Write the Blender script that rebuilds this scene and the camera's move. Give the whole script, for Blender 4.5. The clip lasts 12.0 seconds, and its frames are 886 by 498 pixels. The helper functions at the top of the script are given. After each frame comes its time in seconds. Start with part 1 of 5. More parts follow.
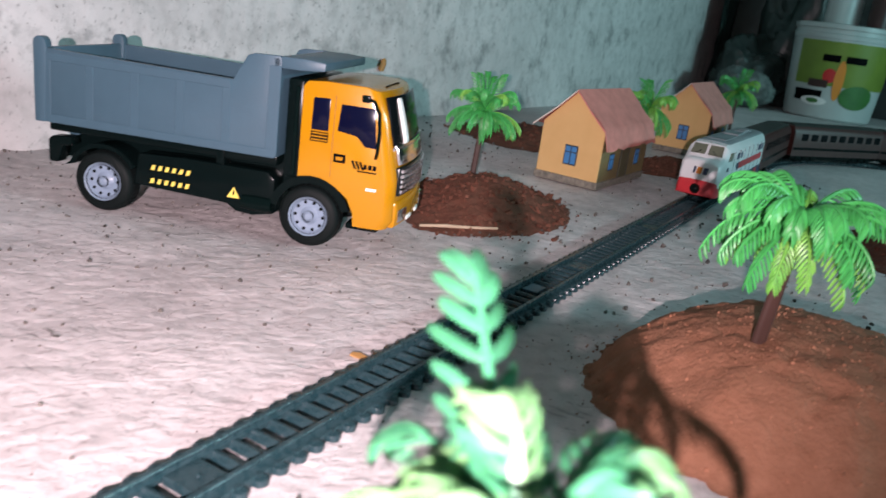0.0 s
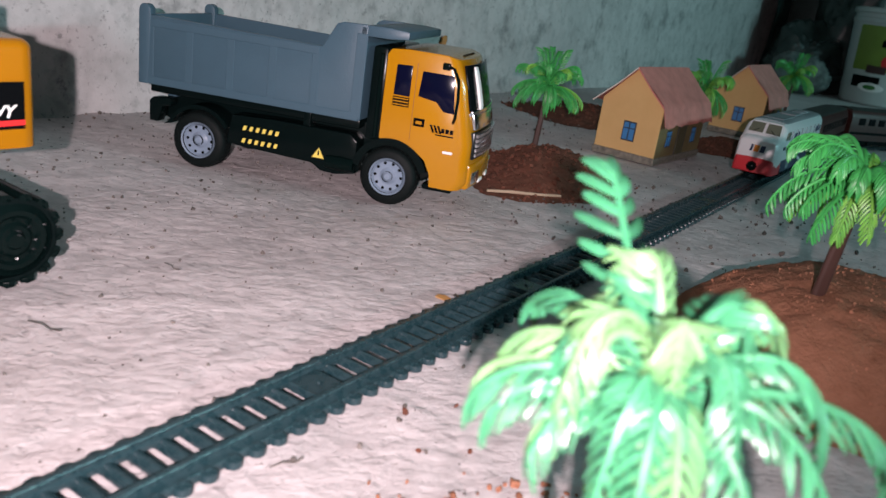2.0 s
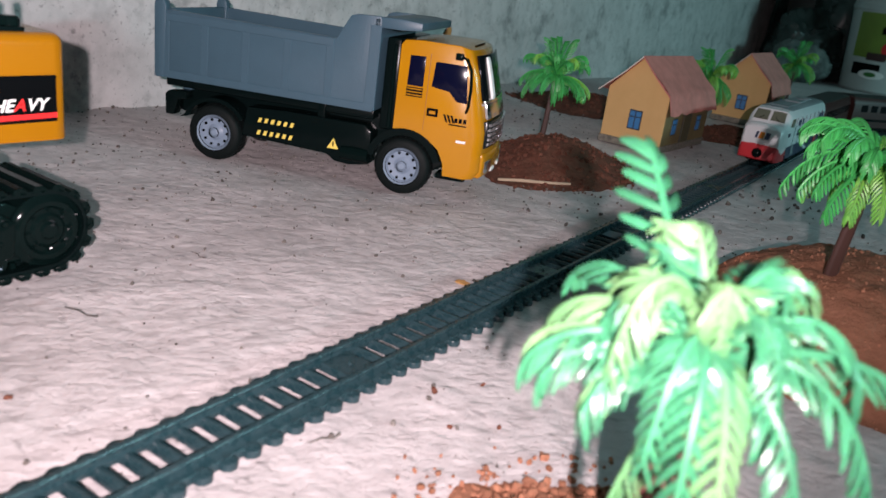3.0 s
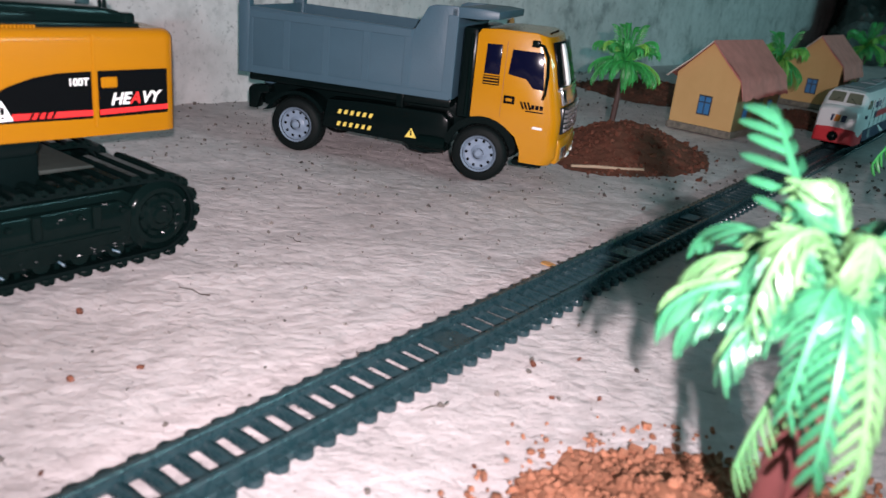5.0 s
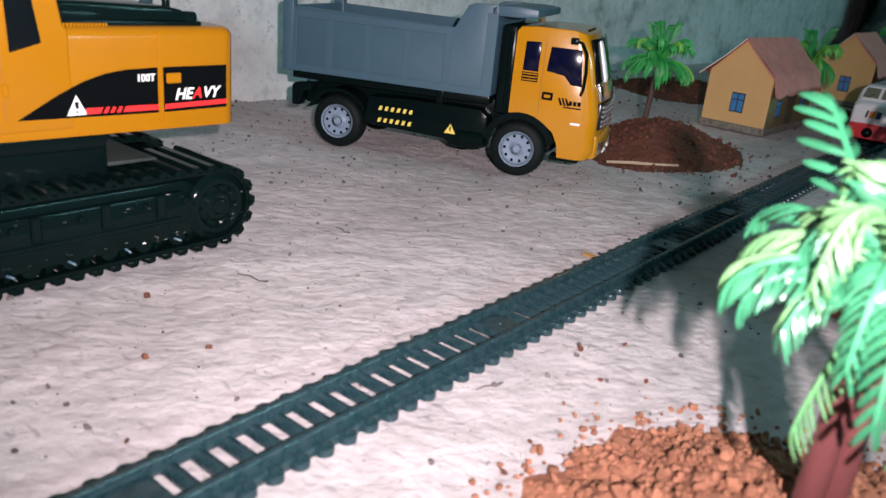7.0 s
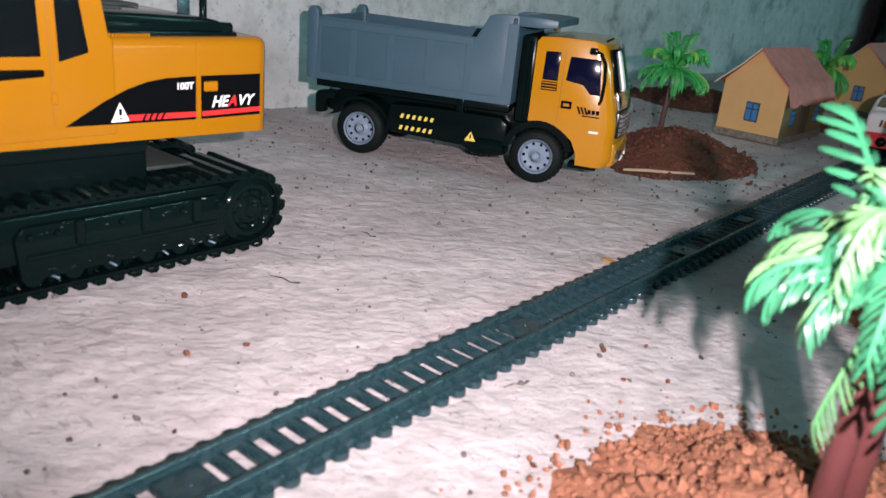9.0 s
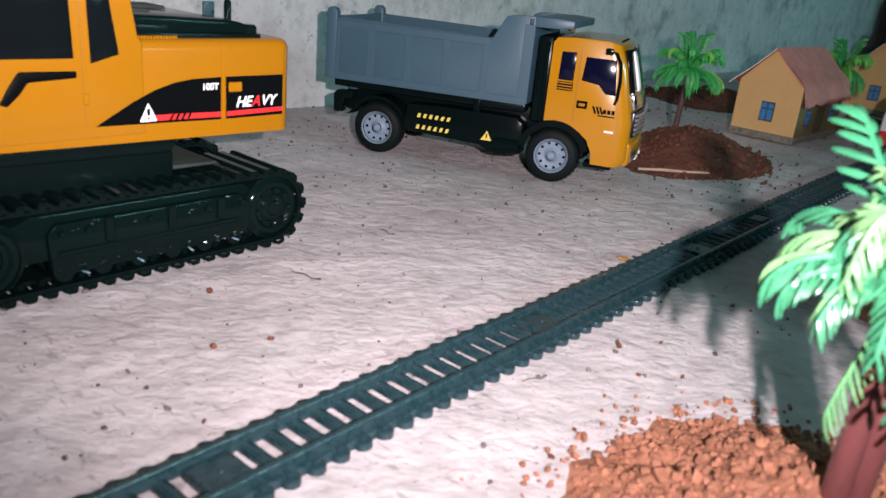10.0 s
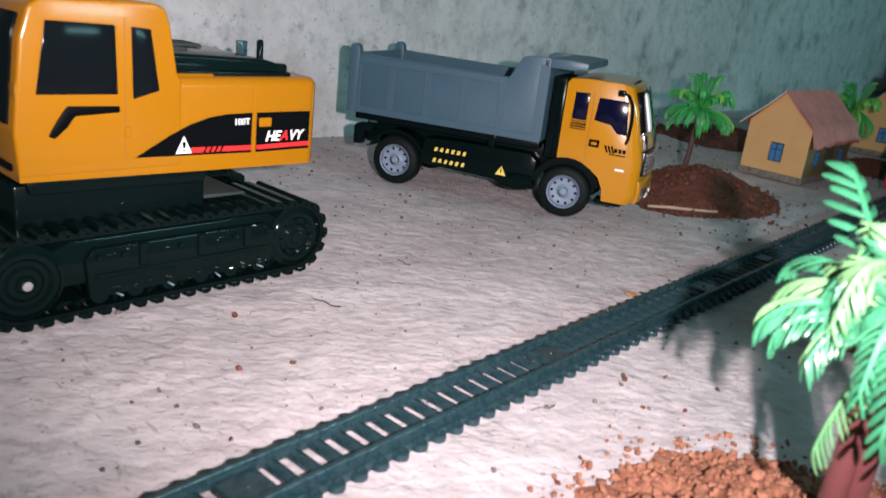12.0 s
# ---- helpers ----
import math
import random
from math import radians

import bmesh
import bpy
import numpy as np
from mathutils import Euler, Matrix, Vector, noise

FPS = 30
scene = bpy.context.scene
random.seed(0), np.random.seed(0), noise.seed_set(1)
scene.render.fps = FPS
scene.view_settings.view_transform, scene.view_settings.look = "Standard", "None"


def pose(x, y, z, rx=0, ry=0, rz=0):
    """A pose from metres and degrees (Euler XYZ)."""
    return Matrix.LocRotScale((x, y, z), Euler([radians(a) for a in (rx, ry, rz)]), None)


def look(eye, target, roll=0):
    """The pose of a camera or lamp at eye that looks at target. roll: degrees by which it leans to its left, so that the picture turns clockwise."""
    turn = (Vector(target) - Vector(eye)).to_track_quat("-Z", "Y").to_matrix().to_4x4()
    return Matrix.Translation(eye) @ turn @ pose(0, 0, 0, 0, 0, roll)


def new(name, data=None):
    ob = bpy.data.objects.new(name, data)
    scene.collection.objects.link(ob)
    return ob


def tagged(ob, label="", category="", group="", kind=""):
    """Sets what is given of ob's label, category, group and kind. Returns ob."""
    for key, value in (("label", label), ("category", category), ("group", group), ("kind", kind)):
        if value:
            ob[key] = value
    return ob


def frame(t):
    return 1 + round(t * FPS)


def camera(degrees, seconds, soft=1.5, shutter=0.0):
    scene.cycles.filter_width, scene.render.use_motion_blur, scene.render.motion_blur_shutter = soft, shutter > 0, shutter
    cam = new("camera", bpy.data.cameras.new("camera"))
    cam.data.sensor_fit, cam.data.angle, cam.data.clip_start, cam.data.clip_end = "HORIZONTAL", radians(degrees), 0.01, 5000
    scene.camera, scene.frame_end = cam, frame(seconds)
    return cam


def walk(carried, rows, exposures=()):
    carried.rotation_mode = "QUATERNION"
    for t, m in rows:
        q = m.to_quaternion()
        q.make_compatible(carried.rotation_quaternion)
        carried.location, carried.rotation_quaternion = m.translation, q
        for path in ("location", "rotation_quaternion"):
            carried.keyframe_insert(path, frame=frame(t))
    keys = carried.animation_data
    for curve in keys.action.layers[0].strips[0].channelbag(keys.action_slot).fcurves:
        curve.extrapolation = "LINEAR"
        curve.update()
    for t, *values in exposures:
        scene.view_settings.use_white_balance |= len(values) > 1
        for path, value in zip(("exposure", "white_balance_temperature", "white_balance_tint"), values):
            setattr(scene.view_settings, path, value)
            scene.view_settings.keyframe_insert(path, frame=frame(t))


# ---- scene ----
cam = camera(59.59, 12.0, shutter=0.7)
PATH = [
    (0, 0.1854, 0.0019, 0.1726, 72.69, -7.41, 31.63),
    (0.5, 0.1843, -0.0122, 0.1691, 72.28, -7.54, 33.09),
    (1, 0.1861, -0.0227, 0.1665, 72.20, -7.87, 34.51),
    (1.5, 0.1899, -0.0312, 0.1631, 71.31, -7.64, 35.19),
    (2, 0.1882, -0.0430, 0.1631, 71.10, -8.08, 34.92),
    (2.5, 0.1861, -0.0512, 0.1628, 71.01, -7.69, 34.40),
    (4.5, 0.1812, -0.0743, 0.1551, 69.61, -6.06, 37.29),
    (5, 0.1774, -0.0792, 0.1558, 69.85, -5.64, 38.16),
    (5.5, 0.1765, -0.0829, 0.1568, 69.87, -5.23, 38.76),
    (6, 0.1783, -0.0880, 0.1554, 69.79, -5.15, 39.19),
    (6.5, 0.1781, -0.0941, 0.1543, 69.85, -5.28, 39.53),
    (7, 0.1767, -0.0982, 0.1540, 69.72, -5.25, 39.82),
    (9, 0.1780, -0.1129, 0.1556, 70.20, -5.36, 40.62),
    (9.5, 0.1799, -0.1172, 0.1556, 70.11, -5.39, 41.01),
    (10, 0.1807, -0.1208, 0.1573, 70.03, -5.23, 41.57),
    (10.5, 0.1827, -0.1247, 0.1583, 70.00, -5.19, 41.86),
    (11, 0.1833, -0.1270, 0.1579, 70.12, -5.22, 41.81),
    (11.5, 0.1844, -0.1305, 0.1613, 70.70, -5.33, 41.83),
    (12, 0.1888, -0.1356, 0.1656, 71.92, -6.44, 42.76),
]
walk(cam, [(t, pose(x, y, z, rx, ry, rz)) for t, x, y, z, rx, ry, rz in PATH],
     ((0.0, 0.62, 6850, 22), (0.5, 0.28, 6850, 21), (1.0, 0.14, 6800, 20), (2.0, -0.05, 6800, 18.0), (4.5, -0.05, 6600, 13.5), (7.0, -0.06, 6500, 11), (12.0, -0.05, 6500, 11)))
# a small phone lens: sharp from the truck on, soft close by
cam.data.dof.use_dof, cam.data.dof.focus_distance, cam.data.dof.aperture_fstop = True, 0.58, 17.0

# ---- light: the phone's own lamp beside the lens, and an added teal fill ----
def lamp(name, kind, m, energy, colour, size):
    data = bpy.data.lights.new(name, kind)
    data.energy, data.color = energy, colour
    if kind == "AREA":
        data.shape, data.size, data.size_y = "RECTANGLE", size[0], size[1]
    else:
        data.shadow_soft_size = size
    ob = new(name, data)
    ob.matrix_world = m
    return ob


phone = lamp("phone_lamp", "SPOT", look((0.233, -0.117, 0.182), (-0.44, 0.56, 0.18)), 24.2, (1.0, 0.878, 0.925), 0.003)
phone.data.spot_size, phone.data.spot_blend = radians(107), 1.0
# Unseen fill lamp, added to lift the far wall and the shaded sides.
lamp("teal_fill_light", "AREA", pose(2.35, 1.3, 0.75, 0, 88, 0), 25.0, (0.37, 0.87, 0.92), (0.1, 1.2))
world = bpy.data.worlds.new("world")
world.use_nodes = True
world.node_tree.nodes["Background"].inputs[0].default_value = (0.02, 0.035, 0.04, 1)
world.node_tree.nodes["Background"].inputs[1].default_value = 0.3
scene.world = world

# ---- materials ----
def material(name, colour, rough=0.5, metal=0.0, dark=None, scale=40.0, amount=0.35, bump=0.0, bump_scale=200.0, coat=0.0,
             random_tint=0.0, stretch=(1, 1, 1), spec=0.5, translucent=0.0):
    """A plain surface: two colours mixed by a two-scale noise, roughness broken up a little, and fine relief."""
    m = bpy.data.materials.new(name)
    m.use_nodes = True
    nt = m.node_tree
    b = nt.nodes["Principled BSDF"]
    tc = nt.nodes.new("ShaderNodeTexCoord")
    mp = nt.nodes.new("ShaderNodeMapping")
    mp.inputs["Scale"].default_value = stretch
    nt.links.new(tc.outputs["Object"], mp.inputs["Vector"])
    n1 = nt.nodes.new("ShaderNodeTexNoise")
    n1.inputs["Scale"].default_value, n1.inputs["Detail"].default_value, n1.inputs["Roughness"].default_value = scale, 6, 0.6
    nt.links.new(mp.outputs[0], n1.inputs["Vector"])
    ramp = nt.nodes.new("ShaderNodeMapRange")
    ramp.inputs["From Min"].default_value, ramp.inputs["From Max"].default_value = 0.35, 0.7
    nt.links.new(n1.outputs["Fac"], ramp.inputs["Value"])
    mul = nt.nodes.new("ShaderNodeMath")
    mul.operation = "MULTIPLY"
    mul.inputs[1].default_value = amount
    nt.links.new(ramp.outputs[0], mul.inputs[0])
    mix = nt.nodes.new("ShaderNodeMix")
    mix.data_type = "RGBA"
    dark = dark or tuple(c * 0.55 for c in colour)
    mix.inputs["A"].default_value, mix.inputs["B"].default_value = (*colour, 1), (*dark, 1)
    nt.links.new(mul.outputs[0], mix.inputs["Factor"])
    out = mix.outputs["Result"]
    if random_tint:
        oi = nt.nodes.new("ShaderNodeObjectInfo")
        gi = nt.nodes.new("ShaderNodeNewGeometry")
        add = nt.nodes.new("ShaderNodeMath")
        add.operation = "ADD"
        nt.links.new(oi.outputs["Random"], add.inputs[0])
        nt.links.new(gi.outputs["Random Per Island"], add.inputs[1])
        fr = nt.nodes.new("ShaderNodeMath")
        fr.operation = "FRACT"
        nt.links.new(add.outputs[0], fr.inputs[0])
        mr = nt.nodes.new("ShaderNodeMapRange")
        mr.inputs["To Min"].default_value, mr.inputs["To Max"].default_value = 1 - random_tint, 1 + random_tint
        nt.links.new(fr.outputs[0], mr.inputs["Value"])
        hsv = nt.nodes.new("ShaderNodeHueSaturation")
        nt.links.new(out, hsv.inputs["Color"])
        nt.links.new(mr.outputs[0], hsv.inputs["Value"])
        out = hsv.outputs["Color"]
    nt.links.new(out, b.inputs["Base Color"])
    rr = nt.nodes.new("ShaderNodeMapRange")
    rr.inputs["To Min"].default_value, rr.inputs["To Max"].default_value = max(0.03, rough - 0.08), min(1, rough + 0.1)
    nt.links.new(n1.outputs["Fac"], rr.inputs["Value"])
    nt.links.new(rr.outputs[0], b.inputs["Roughness"])
    b.inputs["Metallic"].default_value = metal
    b.inputs["Specular IOR Level"].default_value = spec
    b.inputs["Coat Weight"].default_value = coat
    b.inputs["Coat Roughness"].default_value = 0.12
    if translucent:
        b.inputs["Subsurface Weight"].default_value = translucent
        b.inputs["Subsurface Radius"].default_value = (0.002, 0.003, 0.001)
    if bump:
        n2 = nt.nodes.new("ShaderNodeTexNoise")
        n2.inputs["Scale"].default_value, n2.inputs["Detail"].default_value = bump_scale, 5
        nt.links.new(mp.outputs[0], n2.inputs["Vector"])
        bp = nt.nodes.new("ShaderNodeBump")
        bp.inputs["Strength"].default_value, bp.inputs["Distance"].default_value = bump, 0.0012
        nt.links.new(n2.outputs["Fac"], bp.inputs["Height"])
        nt.links.new(bp.outputs[0], b.inputs["Normal"])
    return m


def plaster(name, colour, stain, pit, grain, relief, patch=6.0, blotch=None, depth=0.0011):
    """Rough cement: broad stains, small dark pits and a trowelled relief."""
    m = bpy.data.materials.new(name)
    m.use_nodes = True
    nt = m.node_tree
    b = nt.nodes["Principled BSDF"]
    tc = nt.nodes.new("ShaderNodeTexCoord")

    def tex(scale, detail=6, rough=0.6, vec=None):
        n = nt.nodes.new("ShaderNodeTexNoise")
        n.inputs["Scale"].default_value, n.inputs["Detail"].default_value, n.inputs["Roughness"].default_value = scale, detail, rough
        nt.links.new(vec or tc.outputs["Object"], n.inputs["Vector"])
        return n.outputs["Fac"]

    def span(src, lo, hi, to0=0.0, to1=1.0):
        r = nt.nodes.new("ShaderNodeMapRange")
        for k, v in (("From Min", lo), ("From Max", hi), ("To Min", to0), ("To Max", to1)):
            r.inputs[k].default_value = v
        nt.links.new(src, r.inputs["Value"])
        return r.outputs[0]

    def mixed(fac, a, c):
        x = nt.nodes.new("ShaderNodeMix")
        x.data_type = "RGBA"
        nt.links.new(fac, x.inputs["Factor"])
        for key, v in (("A", a), ("B", c)):
            if isinstance(v, tuple):
                x.inputs[key].default_value = (*v, 1)
            else:
                nt.links.new(v, x.inputs[key])
        return x.outputs["Result"]

    col = mixed(span(tex(patch), 0.42, 0.68), colour, stain)
    col = mixed(span(tex(patch * 9, 8), 0.45, 0.75, 0, 0.7), col, tuple(c * 0.72 for c in stain))
    col = mixed(span(tex(grain, 4, 0.7), 0.66, 0.72, 0, 0.85), col, pit)
    drawn = nt.nodes.new("ShaderNodeMapping")
    drawn.inputs["Rotation"].default_value = (0, 0, radians(-42))
    drawn.inputs["Scale"].default_value = (0.45, 1.3, 1)
    nt.links.new(tc.outputs["Object"], drawn.inputs["Vector"])
    col = mixed(span(tex(190, 3, 0.55, drawn.outputs[0]), 0.62, 0.69, 0, 0.55), col, tuple(c * 0.45 for c in stain))
    if blotch:
        col = mixed(span(tex(16, 7, 0.65), 0.54, 0.66, 0, 0.6), col, blotch)
        col = mixed(span(tex(60, 6, 0.7), 0.60, 0.70, 0, 0.6), col, tuple(c * 0.6 for c in blotch))
    nt.links.new(col, b.inputs["Base Color"])
    b.inputs["Roughness"].default_value = 0.88
    b.inputs["Specular IOR Level"].default_value = 0.3
    mp = nt.nodes.new("ShaderNodeMapping")
    mp.vector_type = "TEXTURE"
    mp.inputs["Rotation"].default_value = (0, 0, radians(42))
    mp.inputs["Scale"].default_value = (1.3, 0.85, 1)
    nt.links.new(tc.outputs["Object"], mp.inputs["Vector"])
    def total(x, y):
        n = nt.nodes.new("ShaderNodeMath")
        n.operation = "ADD"
        nt.links.new(x, n.inputs[0])
        nt.links.new(y, n.inputs[1])
        return n.outputs[0]

    fine = span(tex(relief, 8, 0.62, mp.outputs[0]), 0.3, 0.7, 0.0, 0.55)
    broad = span(tex(relief * 0.28, 4, 0.5, mp.outputs[0]), 0.3, 0.7, 0.0, 0.4)
    chips = span(tex(relief * 0.8, 3, 0.5), 0.60, 0.66, 0.0, -0.14)
    add = total(total(fine, broad), total(chips, span(tex(grain, 4, 0.7), 0.62, 0.72, 0, -0.25)))
    bp = nt.nodes.new("ShaderNodeBump")
    bp.inputs["Strength"].default_value, bp.inputs["Distance"].default_value = 1.0, depth
    nt.links.new(add, bp.inputs["Height"])
    nt.links.new(bp.outputs[0], b.inputs["Normal"])
    return m


CEMENT = plaster("cement_floor", (0.595, 0.543, 0.54), (0.48, 0.437, 0.435), (0.10, 0.085, 0.08), 420, 150, 9)
WALL = plaster("cement_wall", (0.60, 0.575, 0.57), (0.46, 0.45, 0.445), (0.10, 0.10, 0.10), 130, 46, 5, (0.15, 0.16, 0.16), 0.0008)
SHADEWALL = plaster("shade_black_wall", (0.05, 0.05, 0.048), (0.03, 0.03, 0.03), (0.02, 0.02, 0.02), 90, 30, 3)
BLACK = material("black_plastic", (0.0024, 0.0060, 0.0060), 0.2, bump=0.07, bump_scale=300, amount=0.3, spec=0.09)
GLOSSBLACK = material("gloss_black_plastic", (0.0022, 0.0066, 0.0062), 0.1, bump=0.10, bump_scale=160, spec=0.09)
RUBBER = material("black_rubber", (0.004, 0.007, 0.007), 0.55, bump=0.3, bump_scale=1200, spec=0.12)
RAIL = material("dark_track_plastic", (0.009, 0.029, 0.035), 0.27, dark=(0.034, 0.060, 0.068), amount=0.6, scale=230, bump=0.28, bump_scale=330)
YELLOW = material("yellow_plastic", (0.32, 0.128, 0.003), 0.22, dark=(0.29, 0.113, 0.003), amount=0.5, scale=25, coat=0.12, spec=0.35, bump=0.03, bump_scale=300)
CABYELLOW = material("amber_plastic", (0.46, 0.20, 0.003), 0.2, dark=(0.41, 0.17, 0.003), amount=0.5, scale=30, coat=0.3, bump=0.03, bump_scale=300)
GREY = material("slate_grey_plastic", (0.046, 0.096, 0.130), 0.42, dark=(0.038, 0.082, 0.112), amount=0.6, scale=60, bump=0.1, bump_scale=700)
RIM = material("silver_plastic", (0.20, 0.27, 0.35), 0.38, amount=0.3, scale=120)
CHROME = material("chrome_trim", (0.80, 0.82, 0.84), 0.14, metal=1.0, amount=0.15)
GLASSBLUE = material("blue_black_window", (0.003, 0.004, 0.019), 0.12, amount=0.2, spec=0.2)
GLASSDARK = material("dark_window", (0.004, 0.006, 0.007), 0.12, amount=0.2, spec=0.06)
DUSTY = material("dusty_black_plastic", (0.020, 0.027, 0.023), 0.7, dark=(0.010, 0.014, 0.012), amount=0.9, scale=120)
SATIN = material("satin_black_plastic", (0.006, 0.010, 0.011), 0.24, amount=0.2, spec=0.3)
OLIVEGLASS = material("olive_window", (0.15, 0.155, 0.11), 0.3, amount=0.5, dark=(0.09, 0.095, 0.07))
WHITE = material("white_paint", (0.72, 0.72, 0.73), 0.35, amount=0.3, dark=(0.60, 0.60, 0.62), scale=50)
STICKER_WHITE = material("white_sticker", (0.80, 0.80, 0.78), 0.4, amount=0.1)
RED = material("red_paint", (0.62, 0.035, 0.045), 0.38, amount=0.35, scale=60)
STICKER_RED = material("red_sticker", (0.65, 0.02, 0.02), 0.4, amount=0.1)
STICKER_YELLOW = material("yellow_sticker", (0.80, 0.62, 0.12), 0.4, amount=0.15)
STICKER_BLACK = material("black_sticker", (0.002, 0.0025, 0.003), 0.45, amount=0.1, spec=0.04)
SEAM = material("dark_amber_seam", (0.26, 0.10, 0.004), 0.5, amount=0.2)
ORANGE = material("orange_sticker", (0.80, 0.25, 0.03), 0.4, amount=0.1)
NAVY = material("navy_paint", (0.015, 0.03, 0.08), 0.38, amount=0.3)
ROOFGREY = material("grey_roof_paint", (0.26, 0.31, 0.33), 0.45, dark=(0.14, 0.18, 0.20), amount=0.8, scale=45, stretch=(0.4, 1, 1))
LEAF = material("green_plastic_leaf", (0.042, 0.215, 0.105), 0.32, dark=(0.016, 0.135, 0.060), amount=0.6, scale=90, random_tint=0.25, translucent=0.15)
LIGHTLEAF = material("light_green_plastic_leaf", (0.15, 0.31, 0.13), 0.32, dark=(0.05, 0.22, 0.09), amount=0.8, scale=45, random_tint=0.2, translucent=0.15)
GRASSLEAF = material("grass_green_plastic_leaf", (0.042, 0.36, 0.085), 0.42, dark=(0.016, 0.24, 0.050), amount=0.6, scale=90, random_tint=0.25, translucent=0.15)
LIMELEAF = material("lime_green_plastic_leaf", (0.20, 0.48, 0.08), 0.42, dark=(0.06, 0.34, 0.05), amount=0.8, scale=60, random_tint=0.2, translucent=0.15)
TRUNK = material("maroon_plastic_trunk", (0.135, 0.042, 0.042), 0.42, dark=(0.08, 0.026, 0.026), amount=0.7, scale=70, bump=0.4, bump_scale=260, stretch=(1, 1, 0.3))
BROWNTRUNK = material("dark_brown_plastic_trunk", (0.065, 0.030, 0.024), 0.42, dark=(0.03, 0.015, 0.012), amount=0.7, scale=70, bump=0.4, bump_scale=260, stretch=(1, 1, 0.3))
BUD = material("pale_trunk_tip", (0.36, 0.14, 0.11), 0.5, amount=0.4)
SOIL = material("red_clay_soil", (0.33, 0.148, 0.090), 0.9, dark=(0.25, 0.105, 0.060), amount=0.8, scale=120, bump=0.9, bump_scale=420, random_tint=0.25, spec=0.2)
DARKSOIL = material("dark_clay_soil", (0.15, 0.056, 0.036), 0.95, dark=(0.085, 0.034, 0.022), amount=0.9, scale=90, bump=0.9, bump_scale=300, random_tint=0.25, spec=0.2)
GRIT = material("dark_grit", (0.11, 0.095, 0.085), 0.9, random_tint=0.5, amount=0.5, scale=300)
PAPER = material("cream_card", (0.66, 0.42, 0.17), 0.7, dark=(0.57, 0.35, 0.13), amount=0.6, scale=35, bump=0.08, bump_scale=250)
CARDROOF = material("brick_red_card", (0.64, 0.225, 0.19), 0.7, dark=(0.46, 0.155, 0.13), amount=0.8, scale=60, bump=0.12, bump_scale=260)
CARDWHITE = material("white_card_edge", (0.68, 0.63, 0.56), 0.75, amount=0.3)
STONE = material("printed_stone", (0.24, 0.22, 0.18), 0.8, dark=(0.10, 0.10, 0.08), amount=1.0, scale=230)
WINBLUE = material("blue_card", (0.03, 0.17, 0.42), 0.5, dark=(0.06, 0.26, 0.50), amount=0.6, scale=160)
WINFRAME = material("dark_card", (0.03, 0.045, 0.06), 0.6, amount=0.3)
OLIVECARD = material("olive_brown_card", (0.20, 0.145, 0.060), 0.7, dark=(0.13, 0.10, 0.045), amount=0.7, scale=60)
DOORCARD = material("green_brown_card", (0.10, 0.09, 0.045), 0.7, amount=0.5)
WOOD = material("pale_wood", (0.50, 0.36, 0.25), 0.7, amount=0.5, scale=120, stretch=(0.2, 1, 1), bump=0.3, bump_scale=400)
PAIL = material("white_pail_plastic", (0.46, 0.50, 0.49), 0.35, amount=0.3, scale=12)
LABELGREEN = material("olive_green_label", (0.17, 0.25, 0.03), 0.45, amount=0.4, scale=14)
LEAFGREEN = material("dark_green_print", (0.03, 0.16, 0.03), 0.45, amount=0.5)
BAG = material("black_plastic_sheet", (0.020, 0.032, 0.030), 0.35, dark=(0.05, 0.075, 0.068), amount=0.6, scale=14)
GREYCLOTH = material("grey_dusty_cloth", (0.17, 0.20, 0.19), 0.85, dark=(0.04, 0.05, 0.048), amount=1.0, scale=22, bump=0.6, bump_scale=60)
DEADLEAF = material("dry_leaf", (0.42, 0.22, 0.07), 0.75, amount=0.5, scale=90)
MAROON = material("maroon_paint", (0.050, 0.014, 0.012), 0.45, amount=0.5, scale=50)

# ---- mesh helpers ----
def finish(bm, smooth=35.0):
    bmesh.ops.recalc_face_normals(bm, faces=bm.faces[:])
    me = bpy.data.meshes.new("mesh")
    bm.to_mesh(me)
    bm.free()
    if smooth:
        me.polygons.foreach_set("use_smooth", [True] * len(me.polygons))
        me.set_sharp_from_angle(angle=radians(smooth))
    return me


def part(name, bm, mat, parent=None, label="", m=None, smooth=35.0):
    me = bm if isinstance(bm, bpy.types.Mesh) else finish(bm, smooth)
    if mat and not me.materials:
        me.materials.append(mat)
    ob = new(name, me)
    if parent:
        ob.parent = parent
    if m:
        ob.matrix_basis = m
    if label:
        ob["label"] = label
    return ob


def thing(name, m, label, category, group="", kind=""):
    ob = new(name)
    ob.empty_display_size = 0.01
    ob.matrix_basis = m
    return tagged(ob, label, category, group, kind)


def bevel(bm, offset, segments=2, edges=None):
    if offset > 0:
        bmesh.ops.bevel(bm, geom=edges or bm.edges[:], offset=offset, segments=segments, affect="EDGES", profile=0.5, clamp_overlap=True)
    return bm


def add_box(bm, lo, hi, m=None):
    vs = [bm.verts.new((x, y, z)) for x in (lo[0], hi[0]) for y in (lo[1], hi[1]) for z in (lo[2], hi[2])]
    if m:
        for v in vs:
            v.co = m @ v.co
    for f in ((0, 1, 3, 2), (4, 6, 7, 5), (0, 4, 5, 1), (2, 3, 7, 6), (0, 2, 6, 4), (1, 5, 7, 3)):
        bm.faces.new([vs[i] for i in f])
    return bm


def box(lo, hi, r=0.0, seg=2):
    return bevel(add_box(bmesh.new(), lo, hi), r, seg)


